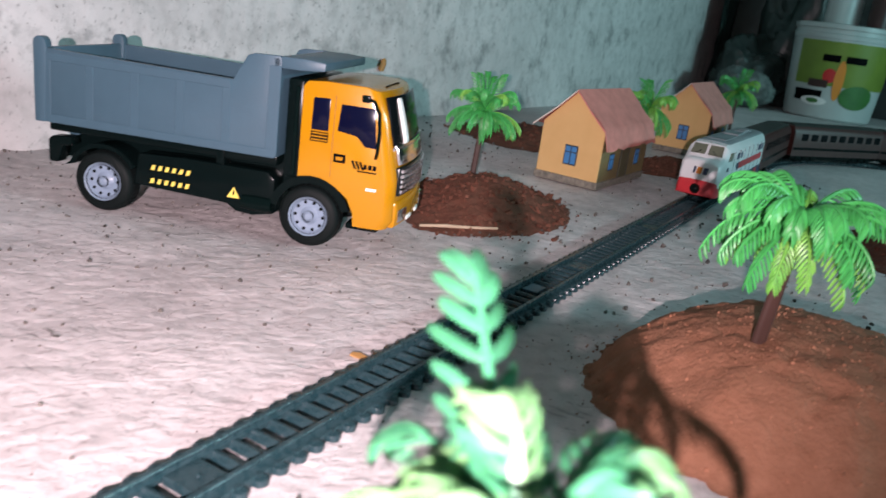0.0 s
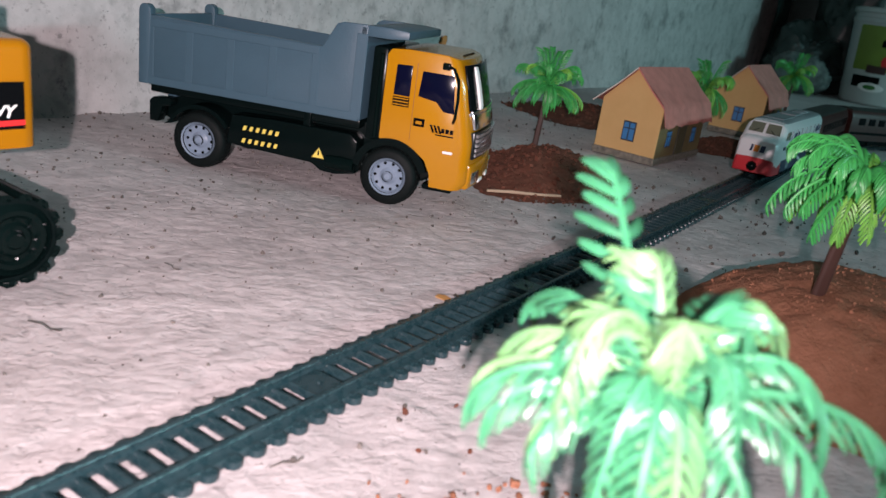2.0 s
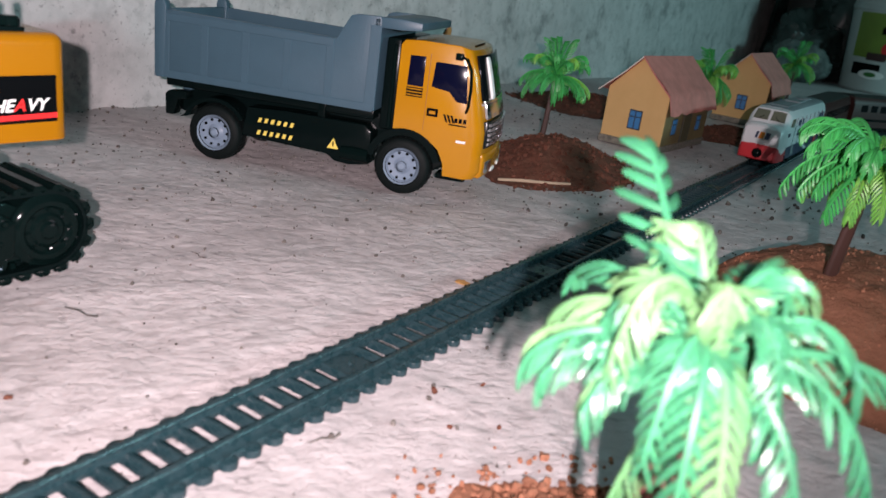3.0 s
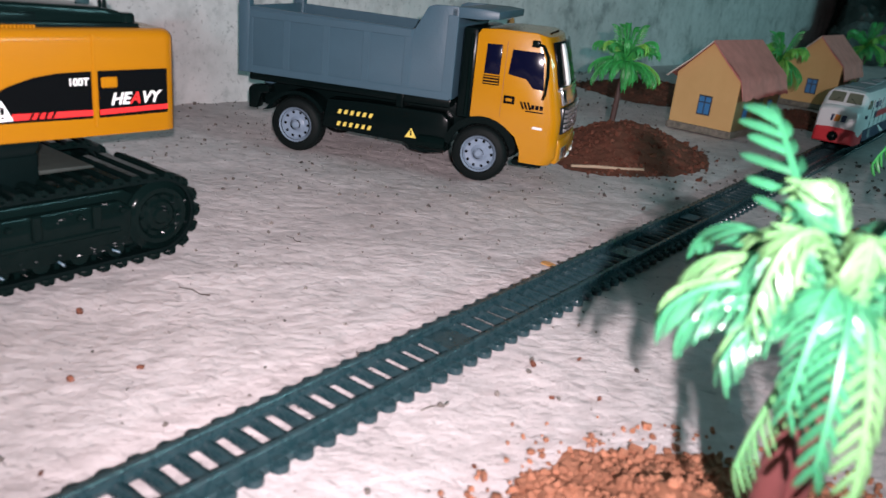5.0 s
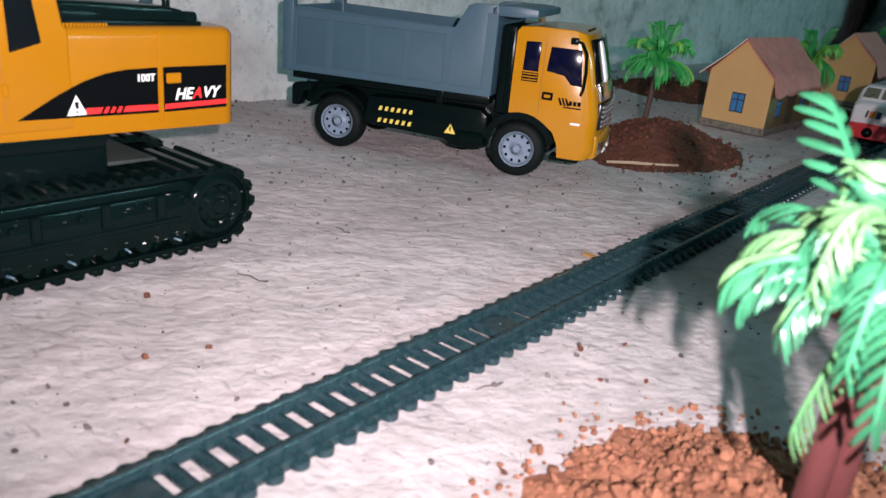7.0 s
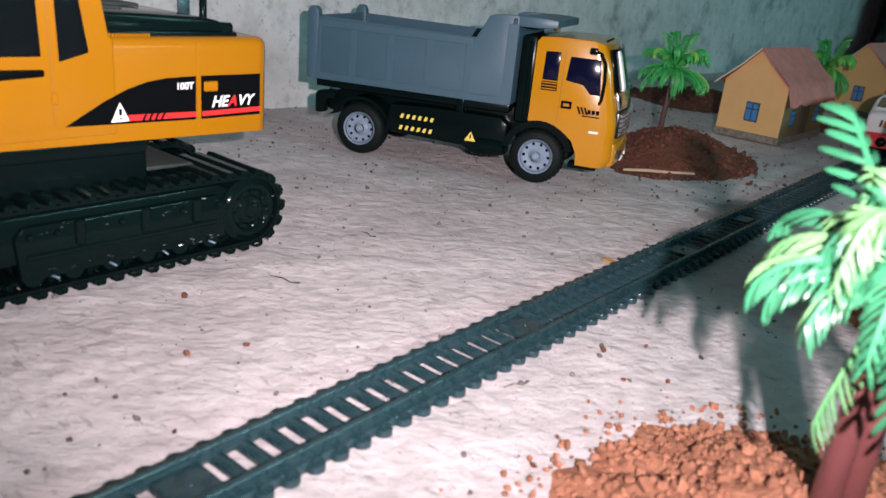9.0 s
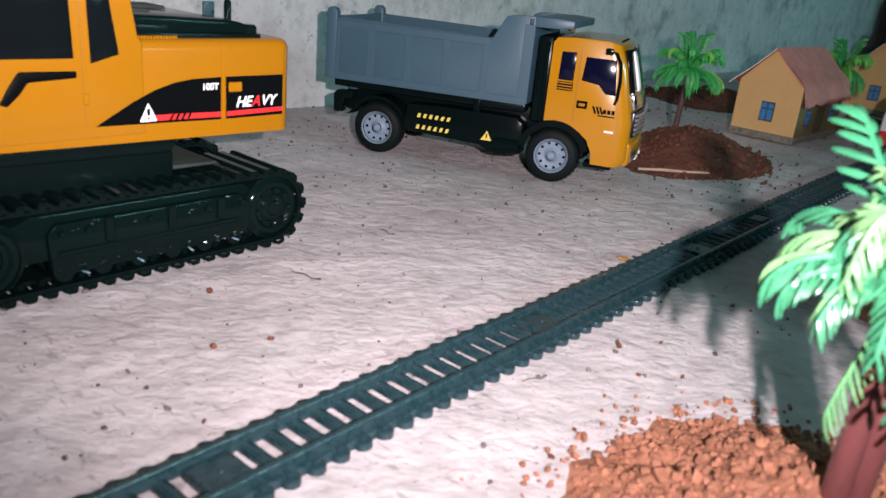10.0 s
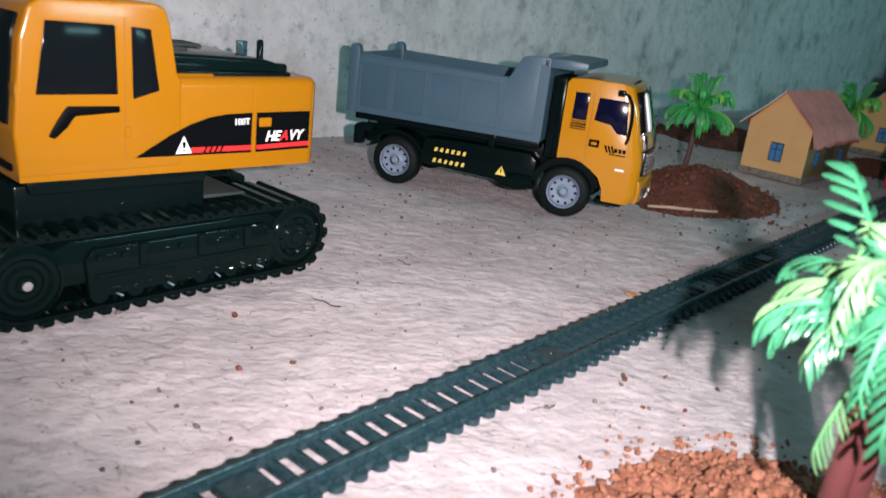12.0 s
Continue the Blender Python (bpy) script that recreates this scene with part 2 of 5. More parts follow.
def add_slab(bm, pts, y0, y1, plane="xz"):
    """A polygon drawn in a plane, given thickness across it."""
    def at(p, d):
        return {"xz": (p[0], d, p[1]), "xy": (p[0], p[1], d), "yz": (d, p[0], p[1])}[plane]
    a = [bm.verts.new(at(p, y0)) for p in pts]
    b = [bm.verts.new(at(p, y1)) for p in pts]
    bm.faces.new(a)
    bm.faces.new(b[::-1])
    n = len(pts)
    for i in range(n):
        bm.faces.new((a[i], b[i], b[(i + 1) % n], a[(i + 1) % n]))
    return bm


def slab(pts, y0, y1, r=0.0, seg=2, plane="xz"):
    bm = add_slab(bmesh.new(), pts, y0, y1, plane)
    bmesh.ops.recalc_face_normals(bm, faces=bm.faces[:])
    return bevel(bm, r, seg)


def add_lathe(bm, profile, seg=36, m=None):
    """Revolves (radius, y) pairs about the y axis."""
    rings = []
    for r, y in profile:
        if r < 1e-6:
            rings.append([bm.verts.new((0, y, 0))])
        else:
            rings.append([bm.verts.new((r * math.cos(2 * math.pi * i / seg), y, r * math.sin(2 * math.pi * i / seg))) for i in range(seg)])
    for a, b in zip(rings, rings[1:]):
        for i in range(seg):
            j = (i + 1) % seg
            q = [a[i % len(a)], a[j % len(a)], b[j % len(b)], b[i % len(b)]]
            q = [v for k, v in enumerate(q) if v not in q[:k]]
            if len(q) > 2:
                bm.faces.new(q)
    if m:
        for ring in rings:
            for v in ring:
                v.co = m @ v.co
    return bm


def lathe(profile, seg=36, m=None):
    return add_lathe(bmesh.new(), profile, seg, m)


def add_tube(bm, pts, radii, seg=8, flat=1.0):
    """A tube along points, closed at both ends."""
    pts = [Vector(p) for p in pts]
    rings = []
    side = None
    for i, p in enumerate(pts):
        d = (pts[min(i + 1, len(pts) - 1)] - pts[max(i - 1, 0)]).normalized()
        ref = Vector((0, 0, 1)) if abs(d.z) < 0.9 else Vector((1, 0, 0))
        side = d.cross(ref).normalized() if side is None else (side - d * side.dot(d)).normalized()
        up = side.cross(d)
        r = radii[i] if isinstance(radii, (list, tuple)) else radii
        rings.append([bm.verts.new(p + side * (r * math.cos(2 * math.pi * k / seg)) + up * (r * flat * math.sin(2 * math.pi * k / seg))) for k in range(seg)])
    for a, b in zip(rings, rings[1:]):
        for k in range(seg):
            bm.faces.new((a[k], a[(k + 1) % seg], b[(k + 1) % seg], b[k]))
    bm.faces.new(rings[0])
    bm.faces.new(rings[-1][::-1])
    return bm


def lump_shapes():
    """Corner points and faces of a block and of two round lumps."""
    shapes = {}
    for key in (0, 1, 2):
        bm = bmesh.new()
        if key:
            bmesh.ops.create_icosphere(bm, subdivisions=key, radius=1.0)
        else:
            bmesh.ops.create_cube(bm, size=1.5)
        shapes[key] = ([v.co.copy() for v in bm.verts], [[v.index for v in f.verts] for f in bm.faces])
        bm.free()
    return shapes


LUMPS = lump_shapes()


def add_crumb(bm, c, r, rng, sub=1, square=0.6):
    """A small angular lump."""
    corners, faces = LUMPS[0 if sub == 1 and rng.random() < square else sub]
    turn = Euler((rng.random() * 6, rng.random() * 6, rng.random() * 6)).to_matrix()
    s = Vector((rng.uniform(0.7, 1.25), rng.uniform(0.7, 1.2), rng.uniform(0.55, 0.95))) * r
    got = []
    for v in corners:
        k = rng.uniform(0.70, 1.2)
        got.append(bm.verts.new(Vector(c) + turn @ Vector((v.x * s.x * k, v.y * s.y * k, v.z * s.z * k))))
    for f in faces:
        bm.faces.new([got[i] for i in f])


def arc(cx, cz, r, a0, a1, n):
    return [(cx + r * math.cos(radians(a0 + (a1 - a0) * i / n)), cz + r * math.sin(radians(a0 + (a1 - a0) * i / n))) for i in range(n + 1)]


def lettering(text, size, mat, parent, m, name="lettering", label="", shear=0.0):
    cu = bpy.data.curves.new("text", "FONT")
    cu.body, cu.size, cu.extrude, cu.shear, cu.offset = text, size, 0.00005, shear, size * 0.025
    cu.align_x, cu.align_y = "LEFT", "BOTTOM_BASELINE"
    tmp = new("text", cu)
    me = bpy.data.meshes.new_from_object(tmp.evaluated_get(bpy.context.evaluated_depsgraph_get()))
    bpy.data.objects.remove(tmp)
    bpy.data.curves.remove(cu)
    return part(name, me, mat, parent, label, m, smooth=0)

# ---- the room ----
WALLX, BACKY, TRACKX = -0.502, 3.15, 0.0040


def ground_height(x, y):
    v = Vector((x, y, 0))
    near = max(0.0, 1 - max(0.0, (Vector((x + 0.1, y - 0.3)).length - 0.6)) / 0.6)
    h = 0.0014 * noise.noise(v * 14) + 0.0011 * noise.noise(Vector((x * 34, y * 34, 3.0))) + 0.0007 * noise.noise(v * 130)
    return h * near - 0.0012


def build_floor():
    bm = bmesh.new()
    xs = sorted(set([round(-0.62 + i * 0.004, 4) for i in range(260)] + [0.6 + 0.3 * i for i in range(8)]))
    ys = sorted(set([round(-0.32 + i * 0.004, 4) for i in range(330)] + [1.2 + 0.25 * i for i in range(9)] + [-0.6 - 0.35 * i for i in range(5)]))
    rows = [[bm.verts.new((x, y, ground_height(x, y))) for x in xs] for y in ys]
    for a, b in zip(rows, rows[1:]):
        for i in range(len(xs) - 1):
            bm.faces.new((a[i], a[i + 1], b[i + 1], b[i]))
    return tagged(part("floor", bm, CEMENT, smooth=80), "rough pale grey cement floor scattered with grit", "floor", kind="structure")


def build_wall(name, lo, hi, mat, label):
    return tagged(part(name, box(lo, hi), mat, smooth=0), label, "wall", kind="structure")


def build_side_wall():
    bm = bmesh.new()
    ys = [-2.0 + 0.4 * i for i in range(5)] + [round(-0.2 + 0.008 * i, 4) for i in range(200)] + [1.42 + 0.1 * i for i in range(18)] + [BACKY + 0.1]
    zs = [round(-0.006 + 0.008 * i, 4) for i in range(42)] + [0.5, 1.0, 1.8, 2.6]

    def skin(y, z):
        v = Vector((y, z, 7))
        out = 0.0025 * noise.noise(v * 7) + 0.0012 * noise.noise(v * 40)
        foot = max(0.0, 1 - z / 0.035)
        out += foot * foot * (0.007 + 0.008 * noise.noise(v * 22))
        return WALLX + out

    front = [[bm.verts.new((skin(y, z), y, z)) for y in ys] for z in zs]
    for a, b in zip(front, front[1:]):
        for i in range(len(ys) - 1):
            bm.faces.new((a[i], a[i + 1], b[i + 1], b[i]))
    back = [bm.verts.new((WALLX - 0.12, y, z)) for y, z in ((ys[0], zs[0]), (ys[-1], zs[0]), (ys[-1], zs[-1]), (ys[0], zs[-1]))]
    bm.faces.new(back)
    return tagged(part("wall_west", bm, WALL, smooth=80), "stained grey cement wall with pitted rendering", "wall", kind="structure")


build_floor()
build_side_wall()
# The back wall's cement is coloured near-black to hold the corner's shade.
build_wall("wall_north", (-0.62, BACKY, -0.01), (2.4, BACKY + 0.12, 2.6), SHADEWALL, "back wall coloured near-black for the corner's shade")
build_wall("wall_east", (2.4, -2.0, -0.01), (2.52, BACKY + 0.12, 2.6), WALL, "plain grey cement wall")
build_wall("wall_south", (-0.62, -2.12, -0.01), (2.52, -2.0, 2.6), WALL, "plain grey cement wall")
tagged(part("ceiling", box((-0.62, -2.12, 2.6), (2.52, BACKY + 0.12, 2.7)), WALL, smooth=0), "plain grey ceiling", "ceiling", kind="structure")


def build_grit():
    rng = random.Random(5)
    bm = bmesh.new()
    for i in range(1400):
        if i < 1000:
            x, y = rng.uniform(-0.46, 0.10), rng.uniform(-0.05, 0.75)
        else:
            x, y = rng.gauss(-0.3, 0.1), rng.gauss(0.38, 0.12)
        if x < -0.47 or x > 0.3:
            continue
        r = 0.0005 + 0.0012 * rng.random() ** 3
        add_crumb(bm, (x, y, ground_height(x, y) + r * 0.3), r, rng, 1, 0.15)
    for i in range(900):
        x, y = rng.uniform(-0.45, 0.20), 0.45 + 0.75 * rng.random()
        r = 0.0007 + 0.0018 * rng.random() ** 3
        if abs(x - TRACKX) > 0.024:
            add_crumb(bm, (x, y, r * 0.2), r, rng, 1, 0.3)
    for i in range(220):
        y = rng.uniform(-0.1, 1.2)
        r = 0.0008 + 0.0016 * rng.random() ** 3
        add_crumb(bm, (WALLX + 0.008 + abs(rng.gauss(0, 0.02)), y, r * 0.4), r, rng)
    tagged(part("grit", bm, GRIT, smooth=0), "loose dark grit scattered on the cement", "grit", kind="stuff")


build_grit()

# ---- toy railway track: plates, rails and ties ----
PITCH = 0.01035


def tie_mesh():
    bm = bmesh.new()
    r = 0.0034
    cap = [(0.0153 + r * 0.98 * math.sin(radians(a)), r * math.cos(radians(a))) for a in (0, 25, 50, 75, 105, 130, 155, 180)]
    pts = cap + [(0.0090, -0.0024), (-0.0090, -0.0024)] + [(-x, -y) for x, y in cap] + [(-0.0090, 0.0024), (0.0090, 0.0024)]
    add_slab(bm, pts, 0.0, 0.0029, "xy")
    bmesh.ops.recalc_face_normals(bm, faces=bm.faces[:])
    bevel(bm, 0.0008, 2, [e for e in bm.edges if all(v.co.z > 0.002 for v in e.verts)])
    for side in (-1, 1):
        add_box(bm, (side * 0.0146 - 0.0009, -0.0013, 0.0025), (side * 0.0146 + 0.0009, 0.0013, 0.0038))
    # the bridge between the rails stands higher than the outer tongues and has rounded shoulders
    bar = [(-0.0019, 0.0), (-0.0018, 0.0024), (-0.0014, 0.0033), (-0.0006, 0.0037), (0.0006, 0.0036), (0.0014, 0.0032), (0.0018, 0.0024), (0.0019, 0.0)]
    add_slab(bm, bar, -0.0086, 0.0086, "yz")
    bmesh.ops.recalc_face_normals(bm, faces=bm.faces[:])
    return finish(bm, 40)


def rail_mesh(length):
    bm = bmesh.new()
    prof = [(-0.0021, 0.0020), (-0.0021, 0.0038), (-0.0009, 0.0047), (-0.0009, 0.0060), (-0.0013, 0.0064), (-0.0010, 0.0070), (0.0010, 0.0070),
            (0.0013, 0.0064), (0.0009, 0.0060), (0.0009, 0.0047), (0.0021, 0.0040), (0.0040, 0.0036), (0.0044, 0.0028), (0.0044, 0.0004), (0.0021, 0.0004)]
    add_slab(bm, prof, 0.0, length, "xz")
    return finish(bm, 30)


TIE = tie_mesh()


def track_section(y0, count, plates):
    """One moulded length of toy track, from y0 on, with count ties."""
    length = count * PITCH
    ob = thing("toy_track_section", pose(TRACKX, y0, 0.0), "dark green-black plastic toy railway track laid on cement", "toy track", "lengths of toy track")
    for side in (-1, 1):
        part("rail", rail_mesh(length - 0.001), RAIL, ob, m=pose(side * 0.0104, 0 if side > 0 else length - 0.001, -0.0004, 0, 0, 0 if side > 0 else 180))
    for i in range(count):
        part("tie", TIE, RAIL, ob, m=pose(0, (i + 0.5) * PITCH, 0))
    for k in plates:
        bm = box((-0.0086, (k + 0.2) * PITCH, 0.0), (0.0086, (k + 1.8) * PITCH, 0.0039), 0.0004, 1)
        plate = part("plate", bm, RAIL, ob)
        part("stud", lathe([(0, 0.0030), (0.0007, 0.0034), (0.0010, 0.0026)], 12, pose(0.0005, (k + 1) * PITCH, 0.0014, 90, 0, 0)), RAIL, plate)
    for end, d in ((0.0, 1), (length, -1)):
        bm = box((-0.0178, min(end, end + d * 0.007), 0.0), (0.0178, max(end, end + d * 0.007), 0.0024), 0.0006, 1)
        part("end_plate", bm, RAIL, ob)
    part("joint_clip", box((-0.007, length - 0.010, 0.0025), (0.004, length + 0.006, 0.0040), 0.0004, 1), GREY, ob, "pale grey joint clip")
    return ob


for k in range(3):
    track_section(-0.6162 + k * 0.5382, 52, (6, 23, 40))
BEND_Y = -0.6162 + 3 * 0.5382 + 27 * PITCH
track_section(-0.6162 + 3 * 0.5382, 27, (6, 18))
BEND_R = 0.42


def bend_pose(way):
    """Pose of a point of the line that far past the start of its bend to the east; y runs along it."""
    if way < 0:
        return pose(TRACKX, BEND_Y + way, 0)
    a = way / BEND_R
    return pose(TRACKX + BEND_R - BEND_R * math.cos(a), BEND_Y + BEND_R * math.sin(a), 0, 0, 0, -math.degrees(a))


def track_bend(angle):
    ob = thing("toy_track_bend", pose(0, 0, 0), "dark plastic toy railway track curving away on cement", "toy track", "lengths of toy track")
    n = int(BEND_R * radians(angle) / PITCH)
    for side in (-1, 1):
        bm = bmesh.new()
        rings = []
        for i in range(n * 2 + 1):
            m = bend_pose(i * PITCH / 2)
            prof = [(-0.0021, 0.0004), (-0.0021, 0.0036), (-0.0010, 0.0044), (-0.0010, 0.0066), (0.0010, 0.0066), (0.0010, 0.0044), (0.0042, 0.0034), (0.0042, 0.0004)]
            rings.append([bm.verts.new(m @ Vector((side * (0.0104 + x), 0, z))) for x, z in prof])
        for a, b in zip(rings, rings[1:]):
            for q in range(8):
                bm.faces.new((a[q], a[(q + 1) % 8], b[(q + 1) % 8], b[q]))
        bm.faces.new(rings[0]), bm.faces.new(rings[-1][::-1])
        part("rail", bm, RAIL, ob)
    for i in range(n):
        part("tie", TIE, RAIL, ob, m=bend_pose((i + 0.5) * PITCH))
    return ob


track_bend(80)

# ---- toy dump truck ----
def tyre_and_rim(parent, x, y_face, sign, r=0.0218, width=0.017):
    """A wheel whose outer face looks along sign * y."""
    w = part("wheel", lathe([(0.004, 0), (0.004, -width), (0.012, -width), (0.0125, 0)], 24), BLACK, parent, m=pose(x, y_face, r, 0, 0, 0 if sign > 0 else 180))
    tyre = [(0.0142, -0.001), (0.0150, 0.0006), (0.0190, 0.0004), (0.0209, -0.0010), (r, -0.0028), (r, -width + 0.003), (0.0195, -width), (0.0142, -width)]
    part("tyre", lathe(tyre, 44), RUBBER, w)
    bm = bmesh.new()
    for i in range(36):
        a = 2 * math.pi * i / 36
        add_box(bm, (-0.0005, -width + 0.004, -0.0005), (0.0005, -0.0042, 0.0005), pose(r * math.cos(a), 0, r * math.sin(a)))
    part("tread", bm, RUBBER, w)
    rim = [(0, -0.0004), (0.0022, -0.0004), (0.0032, -0.0012), (0.0052, -0.0032), (0.0066, -0.0040), (0.0112, -0.0034), (0.0128, -0.0008), (0.0140, 0.0002), (0.0143, -0.0015)]
    part("rim", lathe(rim, 40), RIM, w, "silver-grey plastic rim")
    bm = bmesh.new()
    for i in range(10):
        a = 2 * math.pi * i / 10
        add_lathe(bm, [(0, 0.0002), (0.0012, 0.0002), (0.0012, -0.001)], 10, pose(0.0101 * math.cos(a), -0.0034, 0.0101 * math.sin(a)))
    part("hole_ring", bm, STICKER_BLACK, w)
    bm = bmesh.new()
    for i in range(8):
        a = 2 * math.pi * i / 8 + 0.2
        add_lathe(bm, [(0, 0.0008), (0.0005, 0.0006), (0.0006, -0.001)], 8, pose(0.0062 * math.cos(a), -0.0036, 0.0062 * math.sin(a)))
    part("bolt_ring", bm, RIM, w)


def dump_truck(m):
    t = thing("toy_dump_truck", m, "toy dump truck with amber cab and slate grey tipper bed", "toy truck")
    H = 0.052
    # tipper bed
    side = [(-0.0485, 0.0590), (-0.0490, 0.1110), (0.0955, 0.1088), (0.1050, 0.1262), (0.1100, 0.1280), (0.128, 0.1286), (0.1285, 0.0595)]
    bed = part("tipper_bed", slab([(-0.046, 0.0600), (-0.046, 0.0640), (0.126, 0.0640), (0.126, 0.0600)], -H + 0.003, H - 0.003), GREY, t)
    for s in (-1, 1):
        wall = part("bed_side", slab(side, s * H, s * (H - 0.0035), 0.0006), GREY, bed)
        for k in range(6):
            x = -0.0430 + k * 0.0336
            top = 0.1065 if x < 0.1 else 0.122
            hw = 0.0030 if 0 < k < 5 else 0.0042
            part("side_rib", box((x - hw, min(s * H, s * (H + 0.0005)), 0.0605), (x + hw, max(s * H, s * (H + 0.0005)), top), 0.0004, 1), GREY, wall)
        part("side_rib", box((-0.046, min(s * H, s * (H + 0.0007)), 0.1025), (0.094, max(s * H, s * (H + 0.0007)), 0.1083), 0.0004, 1), GREY, wall)
        part("side_rib", box((-0.0455, min(s * H, s * (H + 0.0006)), 0.0592), (0.1275, max(s * H, s * (H + 0.0006)), 0.0650), 0.0004, 1), GREY, wall)
    part("front_wall", slab([(0.1235, 0.060), (0.1235, 0.1270), (0.1285, 0.1275), (0.1285, 0.0595)], -H, H, 0.0006), GREY, bed)
    part("visor", slab([(0.1275, 0.1206), (0.1275, 0.1284), (0.145, 0.1288), (0.1590, 0.1278), (0.1590, 0.1222), (0.145, 0.1208)], -H + 0.0004, H - 0.0004, 0.0008), GREY, bed)
    part("tailgate", slab([(-0.0468, 0.059), (-0.0473, 0.1110), (-0.0433, 0.1110), (-0.0428, 0.059)], -H, H, 0.0006), GREY, bed)
    for s in (-1, 1):
        pts = [(-0.0509, 0.0590), (-0.0514, 0.1138)] + arc(-0.0466, 0.1138, 0.0048, 180, 0, 6)[1:] + [(-0.0416, 0.1105), (-0.0431, 0.0590)]
        part("hinge_post", slab(pts, s * (H + 0.001), s * (H - 0.0065), 0.0006), GREY, bed)
    part("tilt_bracket", box((-0.034, -0.040, 0.050), (-0.026, 0.040, 0.0600), 0.001), GREY, bed)
    # chassis
    ch = part("chassis", box((-0.040, -0.030, 0.030), (0.150, 0.030, 0.056), 0.002), BLACK, t)
    part("bed_frame", box((-0.046, -0.044, 0.052), (0.127, 0.044, 0.0592), 0.0012), BLACK, ch)
    for s in (-1, 1):
        skirt = [(0.022, 0.0235), (0.026, 0.0465), (0.060, 0.0480), (0.122, 0.0480), (0.128, 0.043), (0.128, 0.0180), (0.112, 0.0150), (0.100, 0.0158), (0.093, 0.0205), (0.040, 0.0225)]
        part("side_skirt", slab(skirt, s * 0.0485, s * 0.030, 0.0012), BLACK, ch)
        part("air_tank", lathe([(0, -0.012), (0.0055, -0.011), (0.0062, 0), (0.0055, 0.011), (0, 0.012)], 18, pose(0.116, s * 0.047, 0.024, 0, 0, 90)), GLOSSBLACK, ch)
        part("strut", box((0.083, min(s * 0.046, s * 0.034), 0.046), (0.089, max(s * 0.046, s * 0.034), 0.060), 0.0008), BLACK, ch)
        guard = [(-0.030, 0.030)] + arc(0.0, 0.0208, 0.0285, 155, 32, 10) + arc(0.0, 0.0208, 0.0255, 32, 155, 10)
        part("mudguard", slab(guard, s * 0.051, s * 0.032), BLACK, ch)
        part("tail_bracket", slab([(-0.041, 0.0490), (-0.026, 0.0500), (-0.0255, 0.0440), (-0.033, 0.0430), (-0.0365, 0.030), (-0.0435, 0.0300), (-0.0440, 0.0460)], s * 0.049, s * 0.038, 0.001), BLACK, ch)
        fender = arc(0.1547, 0.0208, 0.0300, 168, 18, 12) + arc(0.1547, 0.0208, 0.0245, 18, 168, 12)
        part("front_fender", slab(fender, s * 0.0500, s * 0.030), BLACK, ch)
        part("step", box((0.180, min(s * 0.044, s * 0.03), 0.0158), (0.203, max(s * 0.044, s * 0.03), 0.0202), 0.0012), BLACK, ch)
        for row, z in enumerate((0.0378, 0.0280)):
            for i in range(6):
                x = 0.0355 + i * 0.0053 + (0 if row == 0 else -0.0005)
                part("hazard_stripe", slab([(x, z - 0.0018), (x + 0.0026, z - 0.0018), (x + 0.0038, z + 0.0018), (x + 0.0012, z + 0.0018)], s * 0.0488, s * 0.0484), STICKER_YELLOW, ch, "yellow slanted hazard stripe")
        tri = part("warning_triangle", slab([(0.0935, 0.0255), (0.1030, 0.0255), (0.0985, 0.0335)], s * 0.0489, s * 0.0484), STICKER_YELLOW, ch, "yellow warning triangle sticker")
        part("warning_mark", box((0.0979, min(s * 0.0491, s * 0.0486), 0.0275), (0.0990, max(s * 0.0491, s * 0.0486), 0.0312)), STICKER_BLACK, tri)
    part("rear_bumper", box((-0.0438, -0.046, 0.031), (-0.0395, 0.046, 0.040), 0.001), BLACK, ch)
    # cab
    C = 0.0495
    prof = [(0.1445, 0.0495), (0.1445, 0.1115), (0.1470, 0.1150), (0.1600, 0.1162), (0.1880, 0.1162), (0.1965, 0.1140), (0.2040, 0.0960), (0.2080, 0.0770),
            (0.2130, 0.0560), (0.2135, 0.0262), (0.2090, 0.0198), (0.1868, 0.0198), (0.1858, 0.0290), (0.1810, 0.0385), (0.1725, 0.0450), (0.1630, 0.0485)]

    def bowed(bm):
        """Cut across the cab's front parts and swell them forward in the middle."""
        for k in range(-4, 5):
            bmesh.ops.bisect_plane(bm, geom=bm.verts[:] + bm.edges[:] + bm.faces[:], plane_co=(0, k * C / 4.6, 0), plane_no=(0, 1, 0))
        for v in bm.verts:
            v.co.x += (0.0052 * (1 - (v.co.y / C) ** 2) - 0.0012) * min(1.0, max(0.0, (v.co.x - 0.186) / 0.014))
        return bm

    shell = slab(prof, -C, C)
    bevel(shell, 0.0065, 4, [ed for ed in shell.edges if all(v.co.x > 0.195 for v in ed.verts) and abs(ed.verts[0].co.y - ed.verts[1].co.y) < 1e-6])
    bevel(shell, 0.0018, 2, [ed for ed in shell.edges if all(v.co.x < 0.197 and v.co.z > 0.10 for v in ed.verts)])
    cab = part("cab", bowed(shell), CABYELLOW, t, "amber yellow plastic cab")
    part("back_panel", box((0.1325, -0.047, 0.047), (0.1440, 0.047, 0.1150), 0.002), BLACK, cab)
    for s in (-1, 1):
        y0, y1 = s * (C + 0.0003), s * (C - 0.001)
        part("stack_pipe", lathe([(0, 0), (0.0016, 0), (0.0016, 0.060), (0, 0.061)], 12, pose(0.1405, s * 0.0485, 0.050, 90, 0, 0)), GLOSSBLACK, cab)
